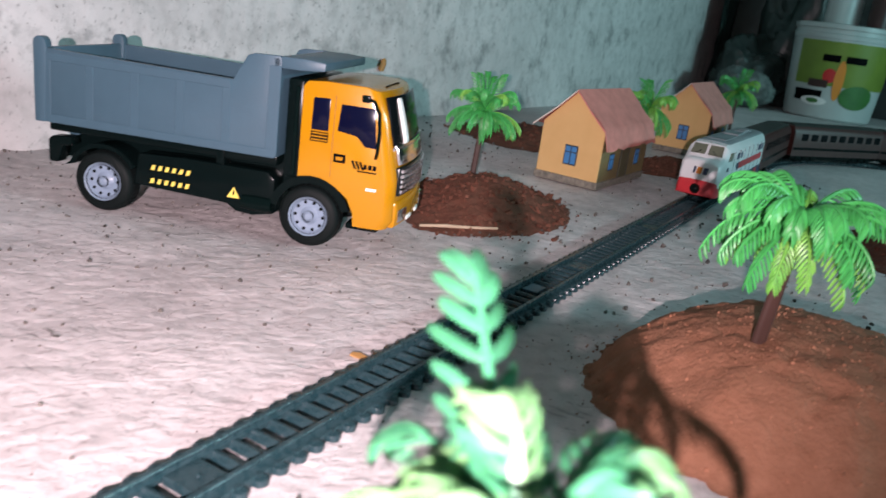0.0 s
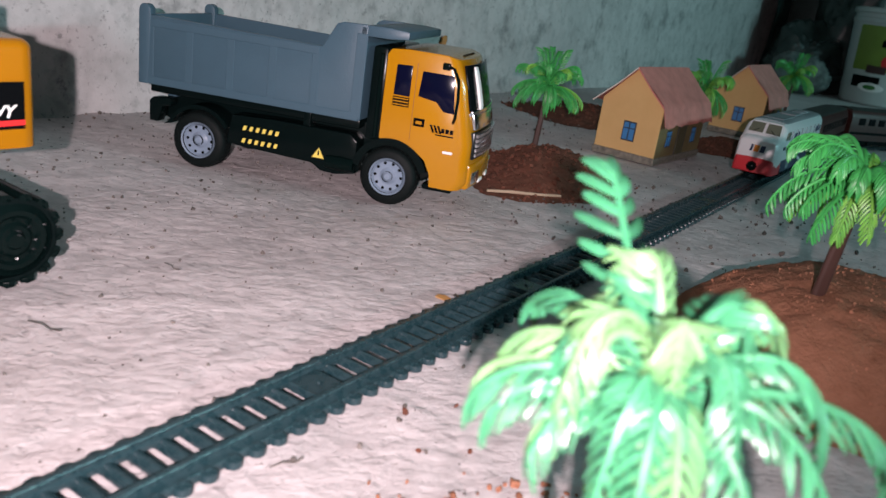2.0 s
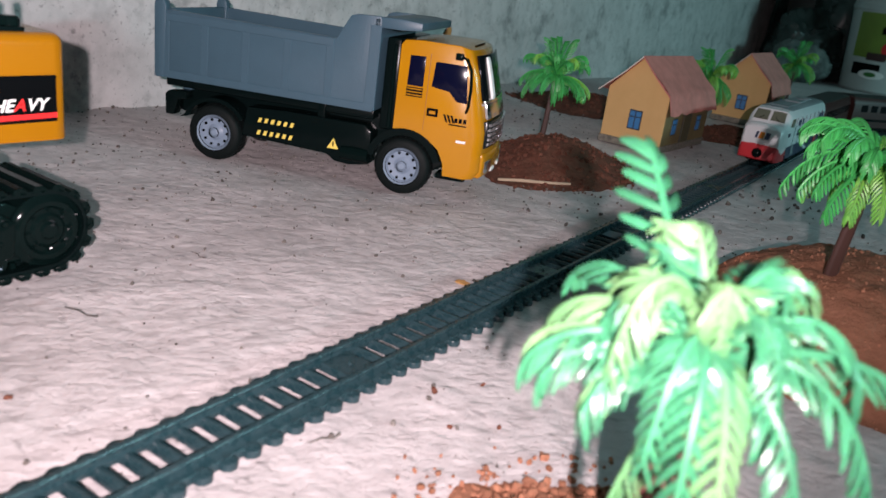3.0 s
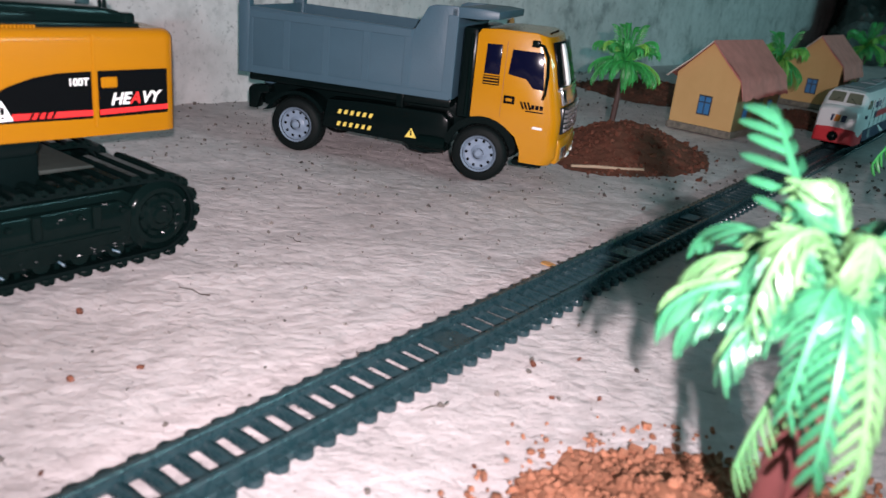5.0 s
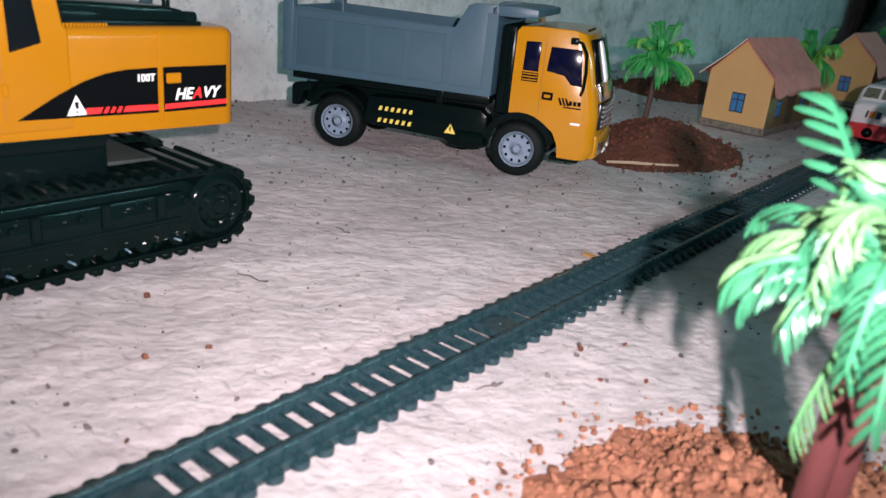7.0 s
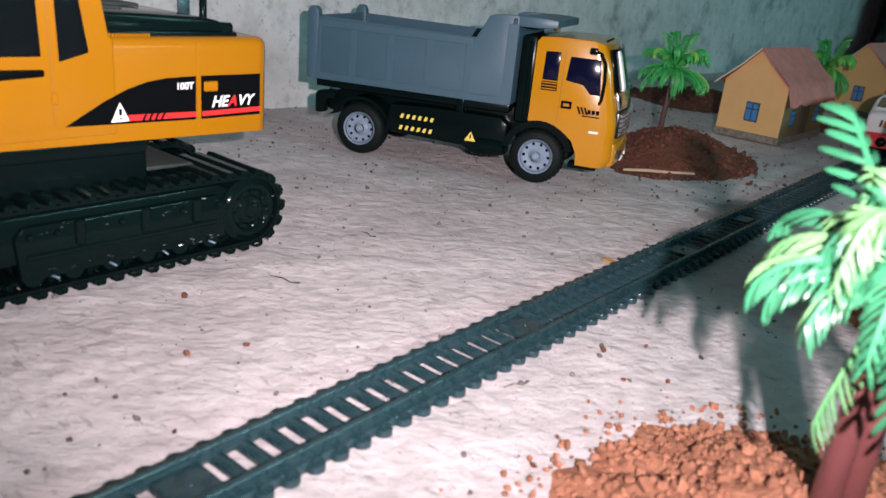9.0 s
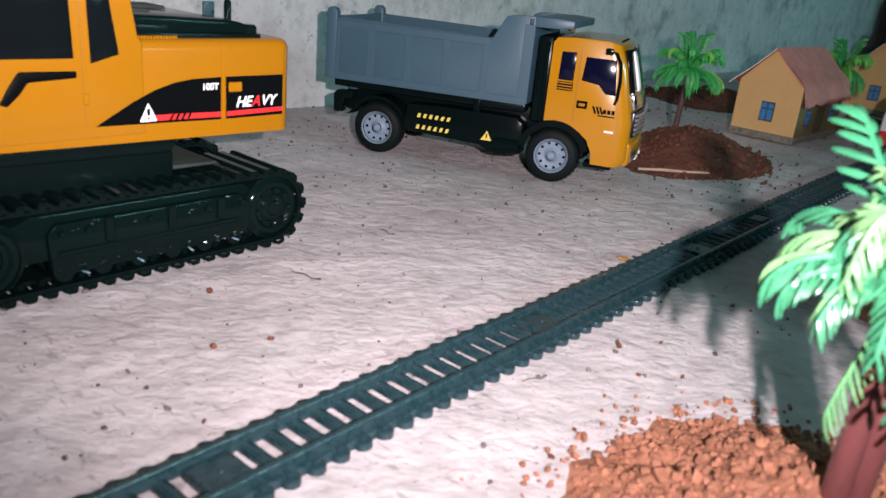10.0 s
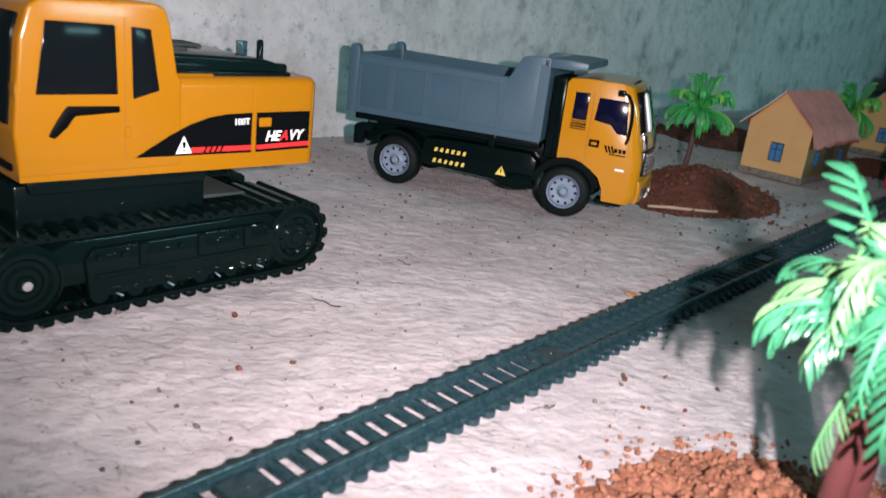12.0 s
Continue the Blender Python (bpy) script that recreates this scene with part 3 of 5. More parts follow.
        part("quarter_window", slab([(0.1515, 0.0830), (0.1520, 0.1050), (0.1640, 0.1055), (0.1640, 0.0830)], y0, y1, 0.0008), GLASSBLUE, cab)
        part("door_window", slab([(0.1700, 0.0845), (0.1715, 0.1030), (0.1950, 0.1030), (0.1985, 0.0758), (0.1900, 0.0762), (0.1840, 0.0825)], y0, y1, 0.0008), GLASSBLUE, cab)
        vent = part("air_vent", slab([(0.1515, 0.0752), (0.1515, 0.0822), (0.1640, 0.0822), (0.1640, 0.0752)], y0, y1), STICKER_BLACK, cab)
        for k in range(3):
            part("vent_slat", box((0.1520, min(s * C, s * (C + 0.0008)), 0.0762 + k * 0.0022), (0.1635, max(s * C, s * (C + 0.0008)), 0.0770 + k * 0.0022)), CABYELLOW, vent)
        part("door_seam", slab([(0.1672, 0.052), (0.1672, 0.1080), (0.1677, 0.1080), (0.1677, 0.052)], s * (C + 0.0002), y1), SEAM, cab)
        hd = part("door_handle", box((0.1690, min(s * C, s * (C + 0.0008)), 0.0630), (0.1775, max(s * C, s * (C + 0.0008)), 0.0690), 0.0006, 1), STICKER_BLACK, cab)
        part("handle_grip", box((0.1708, min(s * C, s * (C + 0.0014)), 0.0648), (0.1757, max(s * C, s * (C + 0.0014)), 0.0672), 0.0004, 1), CABYELLOW, hd)
        for k in range(3):
            x = 0.1815 + k * 0.0027
            part("badge_bar", slab([(x, 0.0660), (x + 0.0017, 0.0660), (x + 0.0042, 0.0605), (x + 0.0025, 0.0605)], s * (C + 0.0003), y1), STICKER_BLACK, cab)
        for k in range(3):
            x = 0.1905 + k * 0.0033
            part("badge_bar", box((x, min(y0, y1), 0.0612), (x + 0.0025, max(y0, y1), 0.0645)), STICKER_BLACK, cab)
        part("badge_line", box((0.1865, min(y0, y1), 0.0588), (0.2000, max(y0, y1), 0.0598)), STICKER_BLACK, cab)
        part("side_lamp", box((0.1935, min(s * C, s * (C + 0.0007)), 0.0465), (0.2010, max(s * C, s * (C + 0.0007)), 0.0485), 0.0004, 1), STICKER_WHITE, cab, "small white side lamp")
        arm = bmesh.new()
        add_tube(arm, [(0.1900, s * (C + 0.0005), 0.1090), (0.1950, s * (C + 0.005), 0.1080), (0.1995, s * (C + 0.0075), 0.1010), (0.2010, s * (C + 0.008), 0.0880), (0.2005, s * (C + 0.007), 0.0745), (0.1985, s * (C + 0.001), 0.0700)], 0.0011, 8)
        mirror = part("mirror_arm", arm, GLOSSBLACK, cab)
        part("mirror", box((-0.0030, -0.0014, -0.0025), (0.0030, 0.0014, 0.0025), 0.001), GLOSSBLACK, mirror, m=pose(0.1890, s * (C + 0.0035), 0.1090))
    part("windscreen", bowed(slab([(0.1995, 0.1105), (0.2010, 0.1110), (0.2096, 0.0800), (0.2080, 0.0785)], -C + 0.0062, C - 0.0062, 0.0004)), GLASSDARK, cab, "dark tinted windscreen")
    part("windscreen_trim", bowed(slab([(0.2000, 0.1085), (0.2022, 0.1098), (0.2040, 0.1060), (0.2076, 0.0945), (0.2110, 0.0820), (0.2108, 0.0785), (0.2080, 0.0785)], -0.0265, -0.0190, 0.0009)), STICKER_WHITE, cab, "bright white windscreen trim")
    part("windscreen_trim", bowed(slab([(0.2075, 0.0775), (0.2105, 0.0800), (0.2112, 0.0770), (0.2085, 0.0750)], -C + 0.0058, C - 0.0058, 0.0006)), CHROME, cab, "chrome lower trim")
    part("wiper_cowl", bowed(slab([(0.2075, 0.0790), (0.2100, 0.0790), (0.2140, 0.0660), (0.2110, 0.0650)], -C + 0.0100, C - 0.0100, 0.0006)), CHROME, cab, "brushed chrome cowl")
    g = part("grille", bowed(slab([(0.2110, 0.0640), (0.2142, 0.0640), (0.2150, 0.0440), (0.2120, 0.0440)], -C + 0.0075, C - 0.0075, 0.0005)), SATIN, cab, "dark front grille with bright studs")
    for k in range(5):
        studs = bmesh.new()
        for q in range(17):
            add_box(studs, (0.2138, -0.0390 + q * 0.0047, 0.0460 + k * 0.0036), (0.2160, -0.0362 + q * 0.0047, 0.0482 + k * 0.0036))
        part("grille_studs", bowed(studs), CHROME, g, "row of chrome studs", smooth=0)
    bp = part("bumper", bowed(slab([(0.2060, 0.0216), (0.2060, 0.0400), (0.2142, 0.0400), (0.2155, 0.0360), (0.2150, 0.0226), (0.2130, 0.0206)], -C + 0.0062, C - 0.0062, 0.0012)), CABYELLOW, cab)
    for s in (-1, 1):
        part("headlight", bowed(box((0.2150, s * 0.0320 - 0.0080, 0.0250), (0.2165, s * 0.0320 + 0.0080, 0.0340), 0.0009)), CHROME, bp, "clear chrome headlight")
        part("fog_light", bowed(box((0.2145, s * 0.014 - 0.006, 0.0228), (0.2162, s * 0.014 + 0.006, 0.0258), 0.0006, 1)), STICKER_WHITE, bp)
    for k in range(5):
        part("roof_marker", box((0.1930, -0.018 + k * 0.009 - 0.0012, 0.1145), (0.1950, -0.018 + k * 0.009 + 0.0012, 0.1160), 0.0004, 1), STICKER_BLACK, cab)
    for x in (0.0, 0.1547):
        tyre_and_rim(t, x, -0.052, -1)
        tyre_and_rim(t, x, 0.052, 1)
    part("axle", lathe([(0, -0.045), (0.003, -0.045), (0.003, 0.045), (0, 0.045)], 12, pose(0, 0, 0.0208)), BLACK, t)
    part("axle", lathe([(0, -0.045), (0.003, -0.045), (0.003, 0.045), (0, 0.045)], 12, pose(0.1547, 0, 0.0208)), BLACK, t)
    return t


dump_truck(pose(-0.3171, 0.3969, 0, 0, 0, 22.48))

# ---- toy excavator: its own x runs from the cab's front to the tail, its near side is -y ----
def crawler_loop(n, x0, x1, zc, r):
    """Places and angles of n pads round a belt."""
    straight = x1 - x0
    total = 2 * straight + 2 * math.pi * r
    for i in range(n):
        s = total * i / n
        if s < straight:
            yield x0 + s, zc + r, 0.0
        elif s < straight + math.pi * r:
            a = (s - straight) / r
            yield x1 + r * math.sin(a), zc + r * math.cos(a), a
        elif s < 2 * straight + math.pi * r:
            yield x1 - (s - straight - math.pi * r), zc - r, math.pi
        else:
            a = (s - 2 * straight - math.pi * r) / r
            yield x0 - r * math.sin(a), zc - r * math.cos(a), math.pi + a


def pad_mesh(w):
    bm = bmesh.new()
    add_slab(bm, [(-0.0034, -0.0012), (-0.0033, 0.0010), (-0.0024, 0.0022), (0.0010, 0.0022), (0.0020, 0.0012), (0.0028, 0.0010), (0.0030, -0.0012)], -w / 2, w / 2)
    add_box(bm, (-0.0012, -w / 2 + 0.009, -0.0040), (0.0012, -w / 2 + 0.013, -0.0012))
    # Tiny end facets, added at the tilt that makes each pad glint.
    for sx, sz, z in ((-1, 1, 0.0012), (1, -1, -0.0006)):
        n = Vector((-0.46 * sx * -1, -0.78, 0.42 * sz)).normalized()
        m = Matrix.Translation((sx * 0.0012, -w / 2 - 0.0001, z)) @ n.to_track_quat("Z", "Y").to_matrix().to_4x4()
        add_box(bm, (-0.0013, -0.00032, -0.0010), (0.0010, 0.00032, 0.0004), m)
    return finish(bm, 30)


def crawler(parent, yc, near, w=0.046):
    x0, x1, zc, r = -0.0150, 0.1335, 0.0235, 0.0205
    c = part("crawler", slab([(0.0160, 0.0095), (0.0160, 0.0172), (x0 + 0.010, 0.0172), (x0 + 0.008, 0.0330), (x0 + 0.022, 0.0395), (x1 - 0.018, 0.0395), (x1 - 0.008, 0.0340), (x1 - 0.012, 0.0095)], yc - w / 2 + 0.004, yc + w / 2 - 0.004, 0.0014), GLOSSBLACK, parent)
    pad = pad_mesh(w)
    loop = list(crawler_loop(96, x0, x1, zc, r))
    for lo, hi in ((-w / 2 + 0.0008, -w / 2 + 0.0050), (-w / 2 + 0.014, w / 2 - 0.014), (w / 2 - 0.0050, w / 2 - 0.0008)):
        bm = bmesh.new()
        rings = []
        for x, z, a in loop:
            rings.append([bm.verts.new((x + dr * math.sin(a), yc + dy, z + dr * math.cos(a))) for dy, dr in ((lo, -0.0002), (hi, -0.0002), (hi, -0.0026), (lo, -0.0026))])
        for i in range(len(rings)):
            p, q = rings[i], rings[(i + 1) % len(rings)]
            for k in range(4):
                bm.faces.new((p[k], p[(k + 1) % 4], q[(k + 1) % 4], q[k]))
        part("belt", bm, BLACK, c)
    for x, z, a in crawler_loop(47, x0, x1, zc, r):
        part("track_pad", pad, GLOSSBLACK, c, m=pose(x, yc, z, 0, math.degrees(a), 0))
    out = yc - w / 2 if near else yc + w / 2
    s = -1 if near else 1
    rng = random.Random(6)
    # added glint facets: along the bottom run, under the top run, round the sprocket
    spots = [(rng.uniform(0.016, 0.118), rng.uniform(0.0095, 0.0150)) for _ in range(20)]
    spots += [(rng.uniform(0.020, 0.125), rng.uniform(0.0290, 0.0345)) for _ in range(18)]
    spots += [(x1 + rng.uniform(-0.011, 0.012), zc + rng.uniform(-0.009, 0.009)) for _ in range(9)]
    for x, z in spots:
        n = Vector((-0.487 + rng.gauss(0, 0.11), 0.765 * s, 0.437 + rng.gauss(0, 0.11))).normalized()
        wide = rng.uniform(0.0004, 0.0012)
        bh = add_box(bmesh.new(), (-wide, -0.0003, -0.0012), (wide, 0.0003, 0.0005))
        out_by = 0.0032 if x > 0.119 else -0.0012
        part("glint_facet", bh, SATIN, c, m=Matrix.Translation((x, out + s * out_by, z)) @ n.to_track_quat("Z", "Y").to_matrix().to_4x4())
    # Slanted plates added as glints above the rollers, turned to the lamp.
    for k in range(4):
        n = Vector((-0.487, 0.765 * s, 0.437)).normalized()
        facing = n.to_track_quat("Z", "Y").to_matrix().to_4x4()
        at = Matrix.Translation((0.0270 + k * 0.0270, out - s * 0.0002, 0.0118)) @ facing
        part("glint_plate", box((-0.0017 - 0.0004 * (k % 2), -0.0006, -0.0020), (0.0019, 0.0006, 0.0004), 0.0004, 2), GREY, c, "small grey plate added as a glint", m=at @ pose(0.0006, -0.0014, 0, 0, 0, (20 + 9 * (k % 3)) * s))
        part("glint_plate", box((-0.0020, -0.0005, -0.0020), (0.0020, 0.0005, 0.0004), 0.0003, 1), SATIN, c, m=at @ pose(-0.001, 0.0022, 0, 0, 0, -8 * s))
    wheel = [(0, 0.0035), (0.0035, 0.0035), (0.0046, 0.0022), (0.0070, 0.0022), (0.0086, 0.0008), (0.0106, 0.0008), (0.0122, 0.0024), (0.0144, 0.0024), (0.0160, 0.0008), (0.0180, 0.0), (0.0180, -0.030)]
    for x, nm in ((x1, "sprocket"), (x0, "idler")):
        wh = part(nm, lathe(wheel, 34), GLOSSBLACK, c, m=pose(x, out - s * 0.0028, zc, 0, 0, 0 if s > 0 else 180))
        bm = bmesh.new()
        for i in range(12):
            a = 2 * math.pi * i / 12
            add_box(bm, (-0.0014, -0.024, -0.0010), (0.0014, -0.006, 0.0014), pose(0.0178 * math.cos(a), 0, 0.0178 * math.sin(a)))
        part("tooth_ring", bm, BLACK, wh)
        if nm == "idler":
            part("hub_screw", lathe([(0, 0.0052), (0.0022, 0.0050), (0.0028, 0.0042), (0.0030, 0.0020)], 16), CHROME, wh, "bright metal hub screw")
        else:
            bm = bmesh.new()
            for i in range(8):
                a = 2 * math.pi * i / 8
                add_lathe(bm, [(0, 0.0030), (0.0007, 0.0028), (0.0009, 0.0015)], 8, pose(0.0100 * math.cos(a), 0, 0.0100 * math.sin(a)))
            part("bolt_ring", bm, GLOSSBLACK, wh)
    for k in range(6):
        part("roller", lathe([(0, 0.002), (0.0042, 0.002), (0.0052, 0.0), (0.0052, -0.02), (0, -0.02)], 18), GLOSSBLACK, c, m=pose(0.0195 + k * 0.0182, out - s * 0.0055, 0.0100, 0, 0, 0 if s > 0 else 180))
    frame_pts = [(0.0135, 0.0100), (0.0120, 0.0300), (0.0160, 0.0350), (0.112, 0.0350), (0.119, 0.0300), (0.117, 0.0130), (0.108, 0.0105), (0.0200, 0.0100)]
    part("side_frame", slab(frame_pts, out - s * 0.0010, out - s * 0.010, 0.0012), GLOSSBLACK, c)
    for x in (0.018, 0.030, 0.060, 0.092, 0.113):
        part("frame_bolt", lathe([(0, 0.0016), (0.0012, 0.0014), (0.0016, 0.0004), (0.0018, -0.001)], 12), GLOSSBLACK, c, m=pose(x, out - s * 0.0008, 0.0305, 0, 0, 0 if s > 0 else 180))
    for x in (0.040, 0.072, 0.100):
        part("frame_bracket", box((x - 0.0022, -0.0015, -0.006), (x + 0.0022, 0.0015, 0.006), 0.0007, 1), GLOSSBLACK, c, m=pose(0, out - s * 0.0006, 0.0290))
    part("frame_rib", box((0.016, -0.0010, -0.0012), (0.112, 0.0010, 0.0012), 0.0005, 1), GLOSSBLACK, c, m=pose(0, out - s * 0.0010, 0.0210))
    return c


def excavator(m):
    e = thing("toy_excavator", m, "yellow toy excavator with black crawler tracks standing on cement", "toy excavator")
    crawler(e, 0.0155, True)
    crawler(e, 0.0935, False)
    base = part("undercarriage", slab([(-0.012, 0.040), (-0.012, 0.0640), (0.080, 0.0625), (0.0835, 0.058), (0.0835, 0.040)], 0.010, 0.098, 0.0015), BLACK, e)
    part("turntable", lathe([(0, 0), (0.036, 0), (0.036, 0.010), (0.030, 0.013), (0, 0.013)], 40, pose(0.050, 0.056, 0.053, 90, 0, 0)), BLACK, base)
    part("deck_plate", slab([(0.083, 0.0478), (0.083, 0.0500), (0.108, 0.0495), (0.110, 0.0478)], 0.010, 0.085, 0.0005), DUSTY, base, "dusty grey plate")
    part("belly_plate", slab([(-0.006, 0.0600), (-0.008, 0.0660), (0.084, 0.0655), (0.080, 0.0580)], 0.006, 0.104, 0.001), BLACK, e)
    # upper hull, with a rounded tail
    W = 0.108
    outline = [(-0.0125, 0.0), (0.1425, 0.0)] + [(0.1425 + 0.0080 * math.sin(radians(a)), 0.0080 - 0.0080 * math.cos(radians(a))) for a in (30, 60, 90)]
    outline += [(0.1525, W / 2)] + [(x, W - y) for x, y in outline[::-1]]
    hull = bmesh.new()
    add_slab(hull, outline, 0.0690, 0.1140, "xy")
    for v in hull.verts:
        if v.co.z < 0.08:
            v.co.z = 0.0680 - 0.0181 * (v.co.x + 0.0125)
    bmesh.ops.recalc_face_normals(hull, faces=hull.faces[:])
    bevel(hull, 0.0050, 4, [ed for ed in hull.edges if all(v.co.z > 0.11 for v in ed.verts)])
    body = part("hull", hull, YELLOW, e, "glossy yellow plastic hull")
    for s, y in ((-1, -0.0001), (1, W + 0.0001)):
        part("panel_seam", box((0.1055, min(y, y + s * 0.0006), 0.0700), (0.1069, max(y, y + s * 0.0006), 0.1120), 0.0002, 1), YELLOW, body)
        sweep = [(0.0395, 0.0757), (0.0480, 0.0805), (0.0580, 0.0860), (0.0690, 0.0908), (0.0790, 0.0938), (0.0890, 0.0952), (0.1048, 0.0956), (0.1046, 0.0742), (0.0700, 0.0750)]
        dec = part("side_decal", slab(sweep, y, y + s * 0.00035), STICKER_BLACK, body, "black side decal with red band and lettering")
        pan = part("rear_decal", slab([(0.1078, 0.0742), (0.1078, 0.0956), (0.1432, 0.0956), (0.1432, 0.0742)], y, y + s * 0.00035), STICKER_BLACK, body, "black rear decal with red band and lettering")
        part("latch", box((0.1090, min(y, y + s * 0.0014), 0.0878), (0.1170, max(y, y + s * 0.0014), 0.0928), 0.0006, 1), YELLOW, pan)
        z = y + s * 0.0006
        part("red_band", slab([(0.0690, 0.0762), (0.0690, 0.0790), (0.1046, 0.0782), (0.1046, 0.0756)], y, z), STICKER_RED, dec)
        part("red_band", slab([(0.1080, 0.0756), (0.1080, 0.0780), (0.1432, 0.0784), (0.1432, 0.0760)], y, z), STICKER_RED, pan)
        for k in range(4):
            x = 0.0755 + k * 0.0032
            part("band_slash", slab([(x, 0.0760), (x + 0.0012, 0.0760), (x + 0.0028, 0.0788), (x + 0.0016, 0.0788)], y, y + s * 0.0008), STICKER_BLACK, dec)
        wt = part("warning_triangle", slab([(0.0605, 0.0762), (0.0695, 0.0762), (0.0650, 0.0850)], y, z), STICKER_WHITE, dec, "white warning triangle")
        part("warning_mark", slab([(0.0644, 0.0790), (0.0656, 0.0790), (0.0659, 0.0822), (0.0641, 0.0822)], y, y + s * 0.0008), STICKER_BLACK, wt)
        part("warning_mark", slab([(0.0645, 0.0773), (0.0655, 0.0773), (0.0655, 0.0782), (0.0645, 0.0782)], y, y + s * 0.0008), STICKER_BLACK, wt)
    lettering("100T", 0.0046, STICKER_WHITE, e, pose(0.0936, -0.0008, 0.0896, 90, 0, 0), "tonnage_lettering")
    x = 0.1132
    for word, mat, adv in (("HE", STICKER_WHITE, 0.0098), ("A", STICKER_RED, 0.0056), ("VY", STICKER_WHITE, 0.0)):
        lettering(word, 0.0077, mat, e, pose(x, -0.0008, 0.0799, 90, 0, 0), "word_lettering", shear=0.3)
        x += adv
    # engine deck and pipes
    deck = part("engine_deck", slab([(0.0600, 0.1130), (0.0600, 0.1242), (0.0860, 0.1236), (0.1180, 0.1224), (0.1262, 0.1208), (0.1312, 0.1170), (0.1325, 0.1130)], 0.010, 0.088, 0.0016, 3), GLOSSBLACK, e, "black plastic engine deck")
    part("deck_rim", slab([(0.060, 0.1122), (0.060, 0.1168), (0.1335, 0.1160), (0.1335, 0.1128)], 0.006, 0.092, 0.0008), BLACK, deck)
    for k in range(2):
        part("deck_panel", slab([(0.0640, 0.1236), (0.0640, 0.1254), (0.0840 + 0.022 * k, 0.1248), (0.0850 + 0.022 * k, 0.1230)], 0.030 + 0.024 * k, 0.050 + 0.024 * k, 0.0004), DUSTY, deck, "dusty grey-green deck panel")
    part("deck_step", slab([(0.0600, 0.1150), (0.0600, 0.1205), (0.0850, 0.1200), (0.0870, 0.1150)], 0.0065, 0.012, 0.0005), BLACK, deck)
    for k in range(14):
        part("grip_ridge", box((0.0620 + k * 0.0016, 0.004, 0.1138), (0.0628 + k * 0.0016, 0.009, 0.1152)), YELLOW, deck)
    for px, py, h in ((0.1270, 0.027, 0.0125),):
        pipe = lathe([(0, 0), (0.0030, 0), (0.0030, 0.0030), (0.0020, 0.0034), (0.0020, h), (0.0012, h + 0.0012), (0, h + 0.001)], 16, pose(px, py, 0.1175, 90, 0, 0))
        part("exhaust_pipe", pipe, GLOSSBLACK, deck)
    part("grille_fin", box((0.1225, 0.0425, 0.1170), (0.1295, 0.0445, 0.1288), 0.0008), RAIL, deck, "grey-green upright fin")
    part("filler_cap", lathe([(0, 0), (0.0040, 0), (0.0040, 0.004), (0.003, 0.0052), (0, 0.0054)], 18, pose(0.1300, 0.012, 0.1150, 90, 0, 0)), GLOSSBLACK, deck)
    # cab
    K = 0.050
    prof = [(-0.0125, 0.0700), (-0.0140, 0.0900), (-0.0100, 0.1300), (-0.0060, 0.1430), (0.0000, 0.1470), (0.0500, 0.1478), (0.0555, 0.1455), (0.0580, 0.1380), (0.0618, 0.1150), (0.0640, 0.1130), (0.0640, 0.0700)]
    cab = part("cab", slab(prof, -0.0004, K, 0.0026, 3), YELLOW, e, "glossy yellow operator cab")
    for s, y in ((-1, -0.0004), (1, K)):
        z = y + s * 0.0004
        part("side_window", slab([(-0.0045, 0.1062), (0.0005, 0.1378), (0.0310, 0.1372), (0.0318, 0.1060)], z, y - s * 0.001, 0.0007), GLASSDARK, cab)
        part("rear_window", slab([(0.0388, 0.1036), (0.0382, 0.1368), (0.0480, 0.1362), (0.0522, 0.1075)], z, y - s * 0.001, 0.0007), GLASSDARK, cab)
        part("door_grip", slab([(0.0325, 0.1008), (0.0325, 0.0978), (0.0120, 0.0966), (0.0085, 0.0918), (0.0030, 0.0868), (0.0000, 0.0880), (0.0040, 0.0950), (0.0085, 0.1012)], y + s * 0.0008, y - s * 0.001, 0.0008), STICKER_BLACK, cab, "black moulded door grip")
        part("door_seam", slab([(0.0350, 0.0760), (0.0350, 0.1400), (0.0355, 0.1400), (0.0355, 0.0760)], y + s * 0.0002, y - s * 0.001), SEAM, cab)
        part("door_hinge", box((0.0345, min(y, y + s * 0.0009), 0.0860), (0.0372, max(y, y + s * 0.0009), 0.0910), 0.0004, 1), YELLOW, cab)
    part("windscreen", slab([(-0.0150, 0.0930), (-0.0112, 0.1290), (-0.0085, 0.1400), (-0.0070, 0.1392), (-0.0096, 0.1280), (-0.0134, 0.0925)], 0.006, K - 0.006, 0.0005), GLASSDARK, cab, "dark windscreen")
    part("front_vent", box((-0.0142, 0.006, 0.0722), (-0.0125, K - 0.006, 0.0752), 0.0004, 1), STICKER_BLACK, cab)
    part("roof_hatch", box((0.018, 0.012, 0.1470), (0.046, 0.040, 0.1505), 0.0014), YELLOW, cab)
    return e


# its x runs along world +y, its near side (-y) looks along world +x
excavator(pose(-0.1624, 0.0, 0, 0, 0, 90))

# ---- toy train: its own x runs forward along the track ----
def loft(sections):
    """Skins rings of equal length, closing both ends."""
    bm = bmesh.new()
    rings = [[bm.verts.new(p) for p in ring] for ring in sections]
    n = len(rings[0])
    for a, b in zip(rings, rings[1:]):
        for i in range(n):
            bm.faces.new((a[i], a[(i + 1) % n], b[(i + 1) % n], b[i]))
    bm.faces.new(rings[0][::-1])
    bm.faces.new(rings[-1])
    return bm


